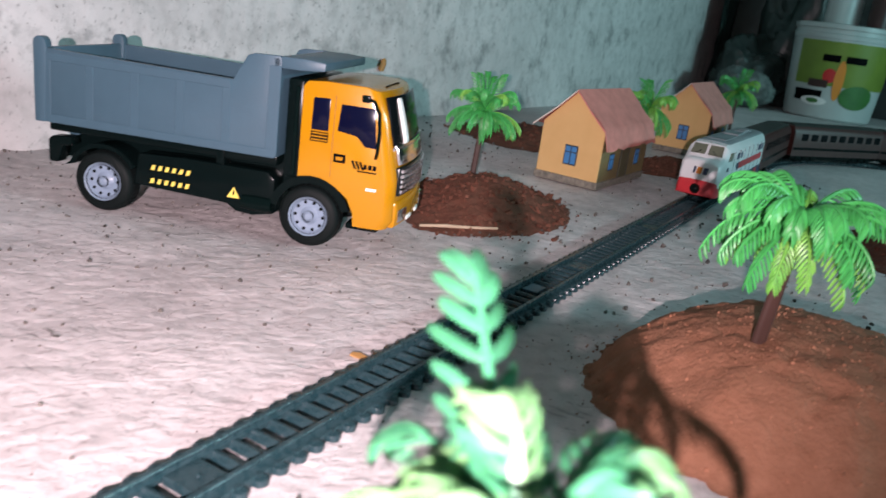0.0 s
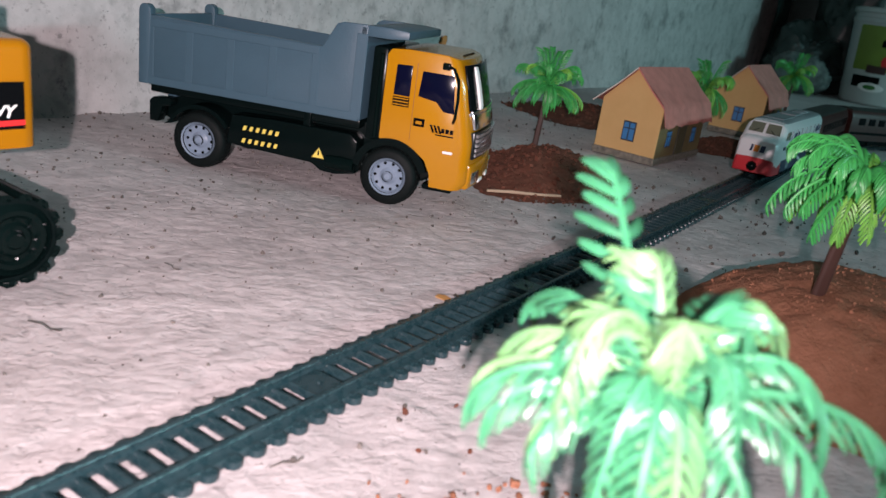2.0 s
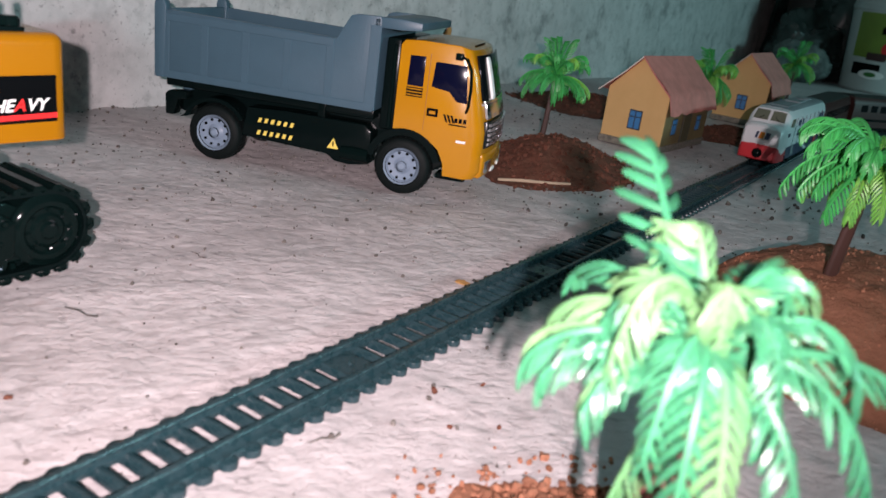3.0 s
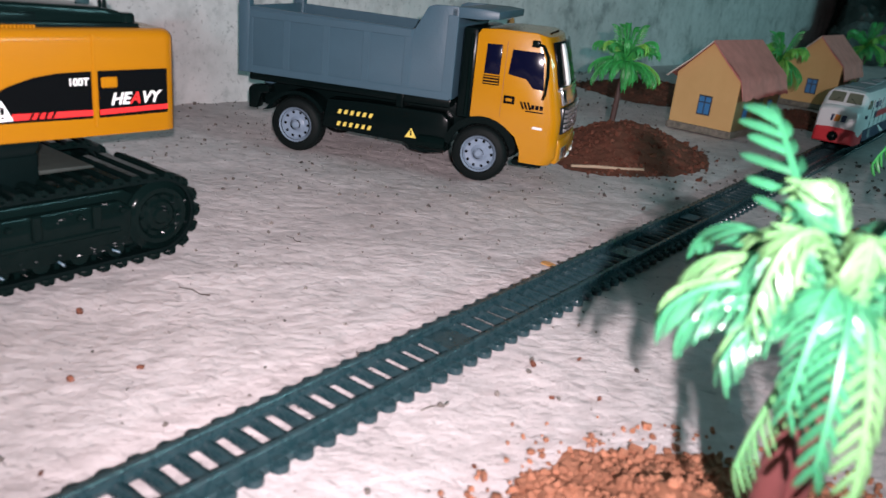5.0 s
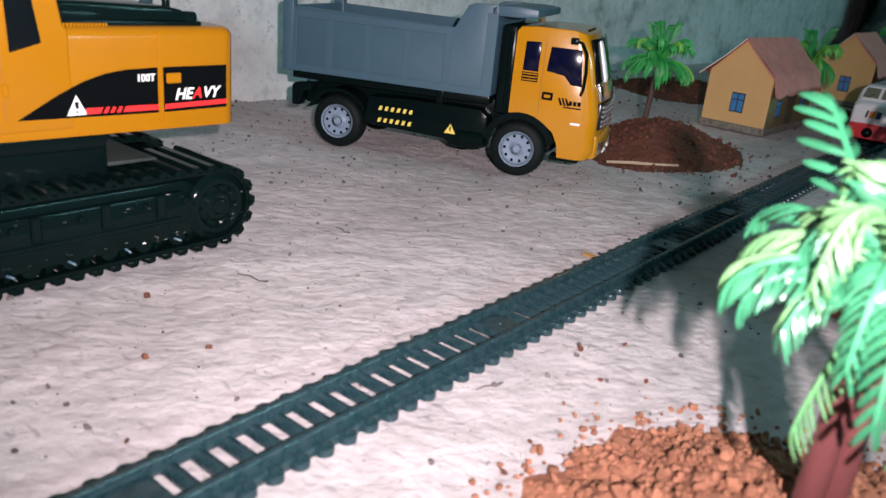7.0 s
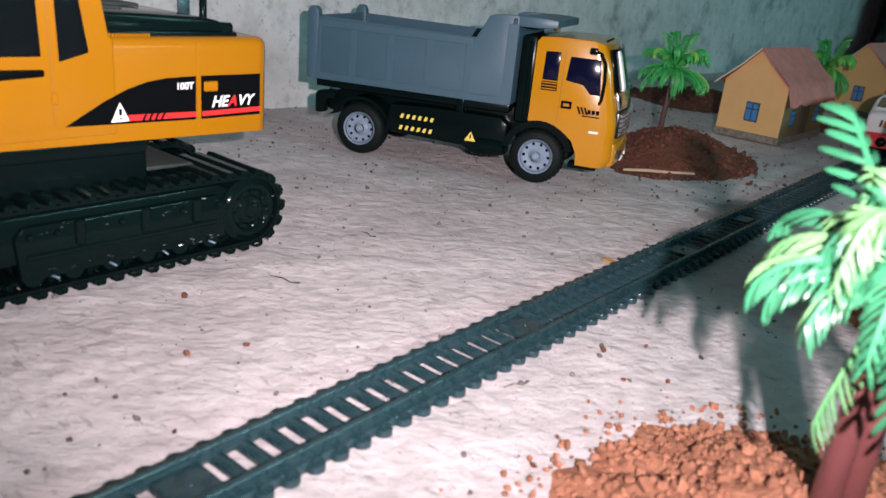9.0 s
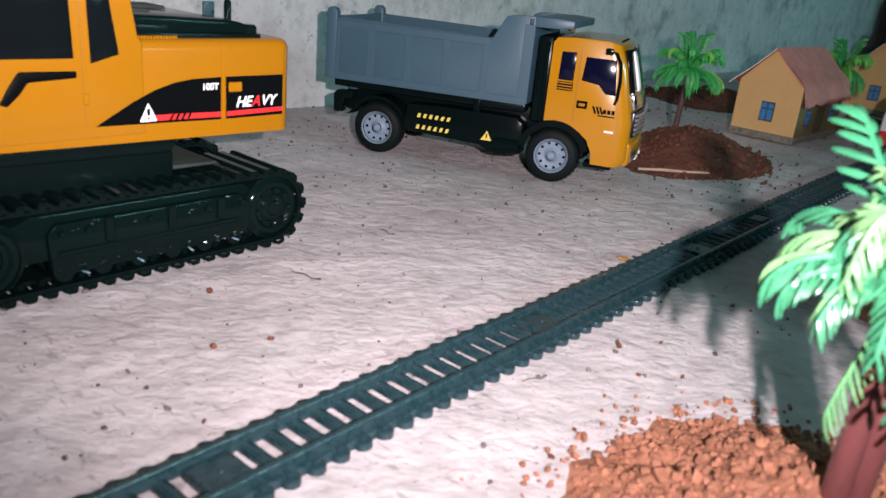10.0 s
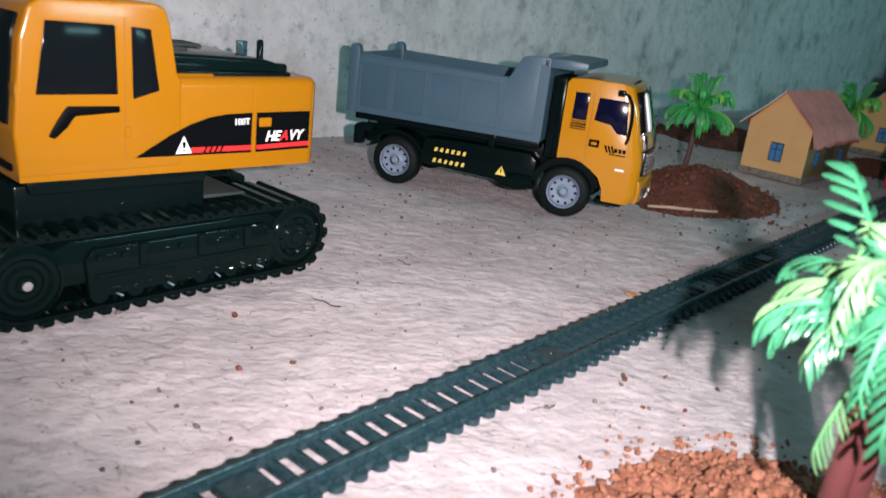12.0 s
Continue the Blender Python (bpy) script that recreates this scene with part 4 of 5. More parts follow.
def body_ring(x, half, z0, z1, shoulder, lean=0.0):
    """A box-like ring with rounded shoulders; lean moves the top back."""
    pts = []
    zs = z1 - shoulder
    right = [(half, z0), (half, z0 + (zs - z0) * 0.5), (half - 0.0006, zs), (half - 0.0025, zs + shoulder * 0.55), (half - 0.0065, z1 - 0.0006), (half * 0.4, z1)]
    for y, z in right + [(-y, z) for y, z in right[::-1]]:
        k = (z - z0) / max(1e-6, z1 - z0)
        pts.append((x - lean * k, y, z))
    return pts


def bogie(parent, x, label=""):
    bg = part("bogie", box((x - 0.026, -0.0165, 0.0095), (x + 0.026, 0.0165, 0.0185), 0.0015), BLACK, parent, label)
    for s in (-1, 1):
        part("bogie_frame", slab([(x - 0.029, 0.0130), (x - 0.025, 0.0190), (x + 0.025, 0.0190), (x + 0.029, 0.0130), (x + 0.016, 0.0105), (x - 0.016, 0.0105)], s * 0.0205, s * 0.0180, 0.0008), BLACK, bg)
        for k in (-0.018, 0.0, 0.018):
            part("wheel", lathe([(0, 0.0026), (0.0040, 0.0026), (0.0058, 0.0012), (0.0064, -0.0012), (0, -0.0012)], 22, pose(x + k, s * 0.0112, 0.0134)), GLOSSBLACK, bg)
        for k in (-0.010, 0.010):
            part("spring", lathe([(0, -0.003), (0.0018, -0.003), (0.0018, 0.003), (0, 0.003)], 10, pose(x + k, s * 0.0210, 0.0145, 90, 0, 0)), BLACK, bg)


def locomotive(m):
    t = thing("toy_locomotive", m, "white toy diesel locomotive with red nose on dark track", "toy train", "cars of the toy train")
    L, half = 0.250, 0.0232
    secs = [body_ring(-L, half - 0.001, 0.0230, 0.0700, 0.010), body_ring(-L + 0.003, half, 0.0215, 0.0715, 0.011), body_ring(-0.050, half, 0.0215, 0.0715, 0.011),
            body_ring(-0.034, half, 0.0215, 0.0712, 0.011), body_ring(-0.026, half - 0.0002, 0.0215, 0.0700, 0.010), body_ring(-0.0140, half - 0.0006, 0.0215, 0.0550, 0.004),
            body_ring(-0.0055, half - 0.0014, 0.0220, 0.0542, 0.004), body_ring(-0.0012, half - 0.0036, 0.0230, 0.0520, 0.004), body_ring(0.0, half - 0.0062, 0.0240, 0.0500, 0.005)]
    shell = part("body_shell", loft(secs), WHITE, t, "glossy white painted shell")
    # grey roof with fans
    roof = part("roof", loft([body_ring(-L + 0.004, half - 0.0055, 0.0700, 0.0728, 0.002), body_ring(-0.040, half - 0.0055, 0.0700, 0.0728, 0.002), body_ring(-0.036, half - 0.0065, 0.0700, 0.0722, 0.002)]), ROOFGREY, t, "scuffed grey roof")
    part("roof_panel", box((-0.110, -0.011, 0.0725), (-0.050, 0.011, 0.0738), 0.0005, 1), ROOFGREY, roof)
    part("exhaust_box", box((-0.168, -0.009, 0.0725), (-0.128, 0.009, 0.0742), 0.0006, 1), ROOFGREY, roof)
    for k in range(2):
        part("roof_fan", lathe([(0, 0.0012), (0.0075, 0.0012), (0.0080, 0), (0, 0)], 24, pose(-0.192 - k * 0.024, 0, 0.0726, 90, 0, 0)), ROOFGREY, roof)
    for k in range(3):
        part("marker_lamp", box((-0.0300, -0.007 + k * 0.007 - 0.0016, 0.0690), (-0.0278, -0.007 + k * 0.007 + 0.0016, 0.0705), 0.0004, 1), CHROME, roof)
    # windscreens lie on the slanted front
    a, b = Vector((-0.0252, 0, 0.0688)), Vector((-0.0146, 0, 0.0560))
    d = (b - a).normalized()
    nrm = Vector((-d.z, 0, d.x))
    nrm = nrm if nrm.x > 0 else -nrm
    for s in (-1, 1):
        bm = bmesh.new()
        ring = [(s * 0.0016, 0.0010), (s * 0.0016, 0.0138), (s * 0.0172, 0.0138), (s * 0.0158, 0.0010)]
        lo = [bm.verts.new(a + d * k + Vector((0, y, 0)) - nrm * 0.0006) for y, k in ring]
        hi = [bm.verts.new(a + d * k + Vector((0, y, 0)) + nrm * 0.0007) for y, k in ring]
        bm.faces.new(lo), bm.faces.new(hi[::-1])
        for i in range(4):
            bm.faces.new((lo[i], hi[i], hi[(i + 1) % 4], lo[(i + 1) % 4]))
        ws = part("windscreen", bm, OLIVEGLASS, shell, "dull olive windscreen pane")
        wp = bmesh.new()
        add_tube(wp, [a + d * 0.0148 + Vector((0, s * 0.012, 0)) + nrm * 0.0010, a + d * 0.0090 + Vector((0, s * 0.006, 0)) + nrm * 0.0012], 0.0003, 6)
        part("wiper", wp, STICKER_BLACK, ws)
    # red nose, buffer beam, coupler, logo shapes
    nose = part("red_nose", loft([body_ring(-0.030, half + 0.0004, 0.0150, 0.0300, 0.001), body_ring(-0.0060, half - 0.0010, 0.0150, 0.0310, 0.001), body_ring(0.0004, half - 0.0034, 0.0150, 0.0322, 0.0012), body_ring(0.0022, half - 0.0060, 0.0165, 0.0320, 0.0015)]), RED, t, "red painted lower nose")
    part("coupler", lathe([(0, 0.004), (0.0050, 0.004), (0.0058, 0.002), (0.0058, -0.004)], 8, pose(0.0015, 0, 0.0225, 0, 0, -90)), GLOSSBLACK, nose)
    part("coupler_hook", box((0.0030, -0.0040, 0.0200), (0.0075, 0.0030, 0.0246), 0.0008), BLACK, nose)
    for s in (-1, 1):
        part("headlamp", lathe([(0, 0.0012), (0.0016, 0.0008), (0.0019, 0)], 12, pose(-0.0012, s * 0.0135, 0.0385, 0, 0, -90)), CHROME, shell)
        part("handrail", box((-0.0040, s * 0.0185 - 0.0003, 0.0400), (-0.0032, s * 0.0185 + 0.0003, 0.0505)), STICKER_BLACK, shell)
    for y0, y1, mat in ((-0.0092, -0.0038, NAVY), (-0.0030, 0.0030, ORANGE), (0.0038, 0.0068, NAVY)):
        part("logo_bar", slab([(-y1, 0.0385), (-y1 + 0.0010, 0.0460), (-y0 + 0.0004, 0.0460), (-y0 - 0.0006, 0.0385)], -0.0010, 0.0005, plane="yz"), mat, shell)
    # sides
    for s in (-1, 1):
        y = s * (half + 0.0004)
        y1 = s * (half - 0.0012)
        part("cab_window", slab([(-0.0470, 0.0525), (-0.0470, 0.0620), (-0.0330, 0.0620), (-0.0280, 0.0535)], y, y1, 0.0005), OLIVEGLASS, shell)
        part("red_stripe", slab([(-0.2350, 0.0400), (-0.2350, 0.0475), (-0.0880, 0.0475), (-0.0880, 0.0400)], y, y1), RED, shell, "red side stripe")
        part("navy_square", slab([(-0.0880, 0.0400), (-0.0880, 0.0475), (-0.0760, 0.0475), (-0.0760, 0.0400)], y, y1), NAVY, shell)
        for x, w in ((-0.0720, 0.012), (-0.0940, 0.006), (-0.2050, 0.014), (-0.2280, 0.008)):
            part("side_grille", slab([(x - w, 0.0520), (x - w, 0.0590), (x, 0.0590), (x, 0.0520)], y, y1, 0.0003, 1), NAVY, shell)
        part("nose_mark", slab([(-0.0360, 0.0425), (-0.0350, 0.0462), (-0.0255, 0.0462), (-0.0265, 0.0425)], y, y1), NAVY, shell)
        for k in range(7):
            x = -0.058 - k * 0.027
            part("door_line", box((x - 0.0003, min(y, y1), 0.0240), (x + 0.0003, max(y, y1), 0.0620)), ROOFGREY, shell)
        part("skirt", slab([(-L + 0.002, 0.0160), (-L + 0.002, 0.0300), (-0.0300, 0.0300), (-0.0360, 0.0160)], y, y1), NAVY, t, "dark blue lower skirt")
        part("wave_stripe", slab([(-0.1650, 0.0175), (-0.1200, 0.0285), (-0.1120, 0.0285), (-0.1450, 0.0180)], s * (half + 0.0008), y1), WHITE, t)
        part("wave_stripe", slab([(-0.0760, 0.0180), (-0.0680, 0.0290), (-0.0560, 0.0290), (-0.0620, 0.0180)], s * (half + 0.0008), y1), ROOFGREY, t)
        part("tail_panel", slab([(-0.2200, 0.0180), (-0.2180, 0.0290), (-0.2020, 0.0290), (-0.2040, 0.0180)], s * (half + 0.0008), y1), RED, t)
    part("fuel_tank", box((-0.150, -0.018, 0.0100), (-0.100, 0.018, 0.0220), 0.003), BLACK, t)
    part("underframe", box((-L + 0.004, -0.0215, 0.0165), (-0.012, 0.0215, 0.0225), 0.001), BLACK, t)
    bogie(t, -0.050)
    bogie(t, -0.200)
    return t


def coach(m):
    t = thing("toy_coach", m, "dark maroon toy coach coupled in the train", "toy train", "cars of the toy train")
    L, half = 0.240, 0.0225
    sh = part("body_shell", loft([body_ring(-L, half, 0.0200, 0.0660, 0.010), body_ring(-L + 0.003, half, 0.0190, 0.0680, 0.011), body_ring(-0.003, half, 0.0190, 0.0680, 0.011), body_ring(0, half, 0.0200, 0.0660, 0.010)]), MAROON, t)
    part("roof", loft([body_ring(-L + 0.002, half - 0.005, 0.0665, 0.0695, 0.002), body_ring(-0.002, half - 0.005, 0.0665, 0.0695, 0.002)]), DUSTY, t, "dusty black roof")
    for s in (-1, 1):
        for k in range(9):
            x = -0.018 - k * 0.0245
            part("window", slab([(x - 0.016, 0.0440), (x - 0.016, 0.0550), (x, 0.0550), (x, 0.0440)], s * (half + 0.0003), s * (half - 0.001), 0.0004, 1), GLASSDARK, sh)
        part("band", slab([(-L + 0.003, 0.0290), (-L + 0.003, 0.0330), (-0.003, 0.0330), (-0.003, 0.0290)], s * (half + 0.0004), s * (half - 0.001)), BLACK, sh)
    part("gangway", box((0.0, -0.008, 0.0230), (0.0050, 0.008, 0.0560), 0.001), BLACK, t)
    part("underframe", box((-L + 0.004, -0.019, 0.0130), (-0.004, 0.019, 0.0200), 0.001), BLACK, t)
    bogie(t, -0.045)
    bogie(t, -0.195)
    return t


NOSE_Y = 0.860
locomotive(pose(TRACKX + 0.0015, NOSE_Y, -0.0003, 0, 0, -90))
coach(pose(TRACKX + 0.0015, NOSE_Y + 0.262, -0.0003, 0, 0, -90))
for gap in (0.515, 0.768):
    front, back = bend_pose(NOSE_Y + gap - BEND_Y).translation, bend_pose(NOSE_Y + gap + 0.24 - BEND_Y).translation
    coach(Matrix.Translation((front.x, front.y, -0.0003)) @ pose(0, 0, 0, 0, 0, math.degrees(math.atan2(front.y - back.y, front.x - back.x))))

# ---- mounds of clay soil ----
def soil_mound(cx, cy, rx, ry, h, mat, label, crumbs, size, seed, turn=0.0, res=90, steep=False):
    rng = random.Random(seed)
    ob = thing("soil_mound", pose(cx, cy, 0, 0, 0, turn), label, "soil mound", "mounds of soil")

    def top(x, y):
        a = math.atan2(y, x)
        edge = 1 + 0.13 * noise.noise(Vector((math.cos(a) * 1.6, math.sin(a) * 1.6, seed))) + 0.06 * noise.noise(Vector((math.cos(a) * 6, math.sin(a) * 6, seed + 4)))
        d = math.hypot(x / rx, y / ry) / edge
        base = h * (0.5 + 0.5 * math.cos(math.pi * min(1, d))) ** 0.72 if d < 1 else -0.003 * (d - 1) * 8
        if steep and d < 1:
            base = h * (1 - d ** 2.5) ** 0.75
        rough = min(1, max(0, (1.1 - d) * 4))
        v = Vector((x, y, seed))
        return base + rough * (0.0022 * noise.noise(v * 60) + 0.0016 * noise.noise(v * 150) + 0.0010 * noise.noise(v * 320))

    bm = bmesh.new()
    n = res
    grid = [[bm.verts.new((x, y, top(x, y))) for x in np.linspace(-rx * 1.2, rx * 1.2, n)] for y in np.linspace(-ry * 1.2, ry * 1.2, n)]
    for a, b in zip(grid, grid[1:]):
        for i in range(n - 1):
            bm.faces.new((a[i], a[i + 1], b[i + 1], b[i]))
    bmesh.ops.delete(bm, geom=[v for v in bm.verts if v.co.z < -0.0035], context="VERTS")
    part("mound_body", bm, mat, ob, smooth=80)
    bm = bmesh.new()
    for i in range(crumbs):
        a = rng.random() * 2 * math.pi
        d = math.sqrt(rng.random()) * 1.02 if i % 7 else 1.0 + abs(rng.gauss(0, 0.13))
        x, y = rx * d * math.cos(a), ry * d * math.sin(a)
        r = size * (0.45 + 0.9 * rng.random() ** 2)
        if d > 1.03:
            r *= 0.7
        add_crumb(bm, (x, y, max(0.0, top(x, y)) + r * 0.02), r, rng, 1, 0.3)
    tagged(part("loose_soil", bm, mat, ob, smooth=0), "loose clay crumbs", kind="stuff")
    return ob


soil_mound(0.165, 0.098, 0.085, 0.089, 0.030, SOIL, "heap of orange-red crumbly clay at a palm's foot", 3600, 0.0020, 3)
soil_mound(0.178, 0.405, 0.110, 0.094, 0.047, SOIL, "smooth heap of orange-red clay round a palm", 1500, 0.0008, 8, steep=True)
soil_mound(-0.142, 0.648, 0.078, 0.108, 0.026, DARKSOIL, "low heap of brown-red clay beside the truck", 700, 0.0026, 12, 12)
soil_mound(-0.300, 1.080, 0.120, 0.090, 0.022, DARKSOIL, "dark heap of clay against the wall", 300, 0.003, 15)
soil_mound(-0.085, 1.100, 0.060, 0.075, 0.014, DARKSOIL, "dark flat heap of clay between houses", 200, 0.0026, 21)
soil_mound(0.250, 0.900, 0.090, 0.120, 0.030, DARKSOIL, "dark heap of clay at a palm's foot", 300, 0.003, 27)


def clay_crumb(x, y, r, seed):
    rng = random.Random(seed)
    bm = bmesh.new()
    r *= 0.72
    add_crumb(bm, (0, 0, r * 0.45), r, rng, 2)
    tagged(part("clay_crumb", bm, DARKSOIL, m=pose(x, y, ground_height(x, y))), "small orange clay crumb lying on cement", "clay crumb", "stray clay crumbs")


for i, (x, y, r) in enumerate(((-0.066, 0.066, 0.0020), (-0.0734, 0.0422, 0.0020), (0.0389, 0.1846, 0.0023), (-0.126, 0.074, 0.0024), (0.072, 0.182, 0.0022), (0.058, 0.168, 0.0018),
                               (0.066, 0.088, 0.0020), (0.062, 0.110, 0.0017), (-0.030, 0.010, 0.0016), (0.050, 0.205, 0.0017))):
    clay_crumb(x, y, r, 40 + i)

# ---- plastic palm trees ----
def frond_mesh(tip, arch, width, seed, leaflets=15, droop=0.8, fill=0.32):
    """A feathered leaf from the origin to tip, bowed up by arch, its leaflets hanging to both sides."""
    rng = random.Random(seed)
    tip = Vector(tip)
    c1 = tip * 0.30 + Vector((0, 0, arch * 1.1))
    c2 = tip * 0.85 + Vector((0, 0, arch * 1.0))

    def at(k):
        q = 1 - k
        return c1 * (3 * q * q * k) + c2 * (3 * q * k * k) + tip * (k ** 3)

    def along(k):
        return (at(min(1, k + 0.02)) - at(max(0, k - 0.02))).normalized()

    bm = bmesh.new()
    n = 14
    add_tube(bm, [at(k / n) for k in range(n + 1)], [0.0014 * (1 - 0.6 * k / n) for k in range(n + 1)], 6)
    flat = Vector((tip.x, tip.y, 0))
    side = Vector((flat.y, -flat.x, 0)).normalized() if flat.length > 0.006 else Vector((0.8, -0.6, 0))
    length = sum((at((i + 1) / n) - at(i / n)).length for i in range(n))
    step = length / leaflets
    for i in range(leaflets):
        k = 0.10 + 0.90 * i / (leaflets - 1)
        p, d = at(k), along(k)
        up = side.cross(d).normalized()
        if up.z < 0 and abs(d.z) < 0.9:
            up = -up
        reach = width * (0.55 + 0.50 * math.sin(math.pi * min(1, 0.15 + k * 0.72))) * rng.uniform(0.9, 1.1)
        for s in (-1, 1):
            out = (side * s * (1.0 - 0.40 * k ** 3) + d * (0.42 + 0.75 * k ** 3) - up * (droop * 0.45 + rng.uniform(-0.15, 0.15))).normalized()
            across = d - out * d.dot(out)
            across = across.normalized() if across.length > 0.05 else side
            w = step * fill * rng.uniform(0.85, 1.1)
            face = out.cross(across).normalized()
            thick = min(0.0006, w * 0.75)
            rings = []
            for f, ww in ((0.0, 0.70), (0.30, 1.0), (0.60, 1.05), (0.85, 0.85), (0.97, 0.40)):
                c = p + out * (reach * (f - 0.22 * f * f)) - up * (reach * (0.32 + 0.5 * droop) * f * f) + d * (reach * 0.38 * f * f)
                rings.append([bm.verts.new(c + across * w * ww), bm.verts.new(c + face * thick * ww), bm.verts.new(c - across * w * ww), bm.verts.new(c - face * thick * ww)])
            for a, b in zip(rings, rings[1:]):
                for q in range(4):
                    bm.faces.new((a[q], a[(q + 1) % 4], b[(q + 1) % 4], b[q]))
            bm.faces.new(rings[0]), bm.faces.new(rings[-1][::-1])
    return finish(bm, 50)


def trunk_mesh(top, r0, r1, twin=False):
    """A trunk with shallow lengthwise grooves and leaf-scar rings, or two stems grown together."""
    bm = bmesh.new()
    top = Vector(top)
    rings = []
    n, seg = 14, 40
    for i in range(n + 1):
        k = i / n
        c = top * k
        r = (r0 + (r1 - r0) * k) * (1 + 0.02 * (i % 2))
        ring = []
        for j in range(seg):
            a = 2 * math.pi * j / seg
            rr = r * (1 + 0.13 * math.cos(3 * a))
            if twin:
                c2, s2 = abs(math.cos(a - 0.72)), math.sin(a - 0.72)
                rr = r * (0.84 * c2 + math.sqrt(max(0.0, 1 - (0.84 * s2) ** 2)))
            ring.append(bm.verts.new(c + Vector((rr * math.cos(a), rr * math.sin(a), 0))))
        rings.append(ring)
    for a, b in zip(rings, rings[1:]):
        for j in range(seg):
            bm.faces.new((a[j], a[(j + 1) % seg], b[(j + 1) % seg], b[j]))
    bm.faces.new(rings[0][::-1]), bm.faces.new(rings[-1])
    return finish(bm, 60)


def palm(base, crown, fronds, label, r0=0.0052, r1=0.0042, leaf_width=0.0135, bud=True, bark=None, leaflets=14, twin=False):
    """fronds: tip from the crown, upward bow, and whether it is a light green one."""
    b, c = Vector(base), Vector(crown)
    ob = thing("palm_tree", Matrix.Translation(b), label, "toy palm", "plastic palms")
    part("trunk", trunk_mesh(c - b, r0, r1, twin), bark or TRUNK, ob)
    if bud:
        part("trunk_tip", lathe([(0.0032, -0.001), (0.0032, 0.002), (0.0024, 0.0040), (0, 0.0044)], 14, Matrix.Translation(c - b) @ pose(0, 0, 0, 90, 0, 0)), BUD, ob, "pale broken trunk tip")
    for i, (tip, arch, light) in enumerate(fronds):
        green, pale = (LEAF, LIGHTLEAF) if bud else (GRASSLEAF, LIMELEAF)
        young = bud and i == 0
        mesh = frond_mesh(tip, arch, leaf_width * (1.3 if young else 1.0), 100 + i, 10 if young else leaflets, 0.25 if bud else 0.6, 0.26)
        part("frond", mesh, pale if light else green, ob, "pale yellow-green frond" if light else "", m=Matrix.Translation(c - b - Vector((0, 0, 0.0025))))
    return ob


def ring_of_fronds(n, reach, seed, low=-0.8, high=0.2, upright=0):
    """Two tiers of fronds: an upper one that arches over and a lower one that hangs."""
    rng = random.Random(seed)
    out = []
    for i in range(n):
        a = 2 * math.pi * (i + rng.uniform(-0.3, 0.3)) / n * 2
        e = high + rng.uniform(-0.2, 0.1) if i < n / 2 else low + rng.uniform(-0.15, 0.3)
        r = reach * rng.uniform(0.88, 1.1)
        out.append(((r * math.cos(a) * math.cos(e), r * math.sin(a) * math.cos(e), r * math.sin(e)), r * rng.uniform(0.22, 0.42), rng.random() < 0.25))
    for i in range(upright):
        a = rng.uniform(0, 6.28)
        out.append(((0.014 * math.cos(a), 0.014 * math.sin(a), reach * rng.uniform(0.9, 1.1)), 0.004, False))
    return out


NEAR_FRONDS = [((-0.0277, 0.0278, 0.0358), 0.002, False), ((-0.0160, 0.0120, 0.0060), 0.030, True), ((-0.0120, -0.0160, 0.0040), 0.023, True), ((0.0150, 0.0340, -0.0050), 0.029, True),
               ((-0.0360, 0.0190, 0.0040), 0.012, False), ((-0.0320, -0.0010, 0.0000), 0.012, True), ((-0.0300, -0.0140, -0.0040), 0.010, False), ((0.0400, 0.0270, -0.0060), 0.013, False),
               ((0.0140, -0.0210, -0.0220), 0.021, True), ((0.0070, -0.0225, -0.0190), 0.022, False), ((-0.0010, -0.0190, -0.0110), 0.019, False), ((0.0270, -0.0080, -0.0250), 0.019, False), ((0.0350, 0.0060, -0.0160), 0.019, False),
               ((-0.0100, -0.0046, -0.0375), 0.008, True), ((-0.0155, -0.0155, -0.0090), 0.011, False), ((-0.0200, 0.0300, 0.0030), 0.021, False), ((0.0050, 0.0400, -0.0020), 0.025, False),
               ((0.0120, 0.0080, 0.0100), 0.022, False), ((-0.0110, 0.0060, 0.0120), 0.019, False), ((0.0040, -0.0070, 0.0110), 0.018, True),
               ((-0.0230, 0.0070, 0.0040), 0.018, True), ((0.0280, 0.0140, 0.0000), 0.019, False), ((0.0170, -0.0050, -0.0040), 0.023, False), ((-0.0190, -0.0080, 0.0020), 0.018, False),
               ((-0.0250, -0.0160, -0.0050), 0.009, False), ((-0.0280, 0.0100, 0.0010), 0.011, False), ((-0.0320, -0.0080, -0.0020), 0.008, True), ((-0.0170, -0.0125, -0.0080), 0.010, True)]
palm((0.1540, 0.1000, 0.020), (0.1565, 0.0870, 0.0970), NEAR_FRONDS, "small green plastic palm with maroon trunk in a clay heap", 0.0038, 0.0030, 0.0082, leaflets=16, twin=True)
palm((0.1500, 0.3770, 0.030), (0.1560, 0.3700, 0.1040), ring_of_fronds(40, 0.039, 2, -0.50, 0.22), "green plastic palm with brown trunk on a clay heap", 0.0034, 0.0028, 0.0068, False, BROWNTRUNK, 17)
palm((-0.1790, 0.6900, 0.012), (-0.1740, 0.6880, 0.0800), ring_of_fronds(34, 0.037, 5, -0.45, 0.55, 6), "bright green plastic palm on a brown clay heap", 0.0030, 0.0025, 0.0068, False, BROWNTRUNK, 18)
palm((-0.1280, 1.1000, 0.008), (-0.1300, 1.1000, 0.0760), ring_of_fronds(26, 0.042, 9, -0.6, 0.5, 4), "green plastic palm standing behind a card house", 0.0036, 0.003, 0.0100, False, BROWNTRUNK, 20)
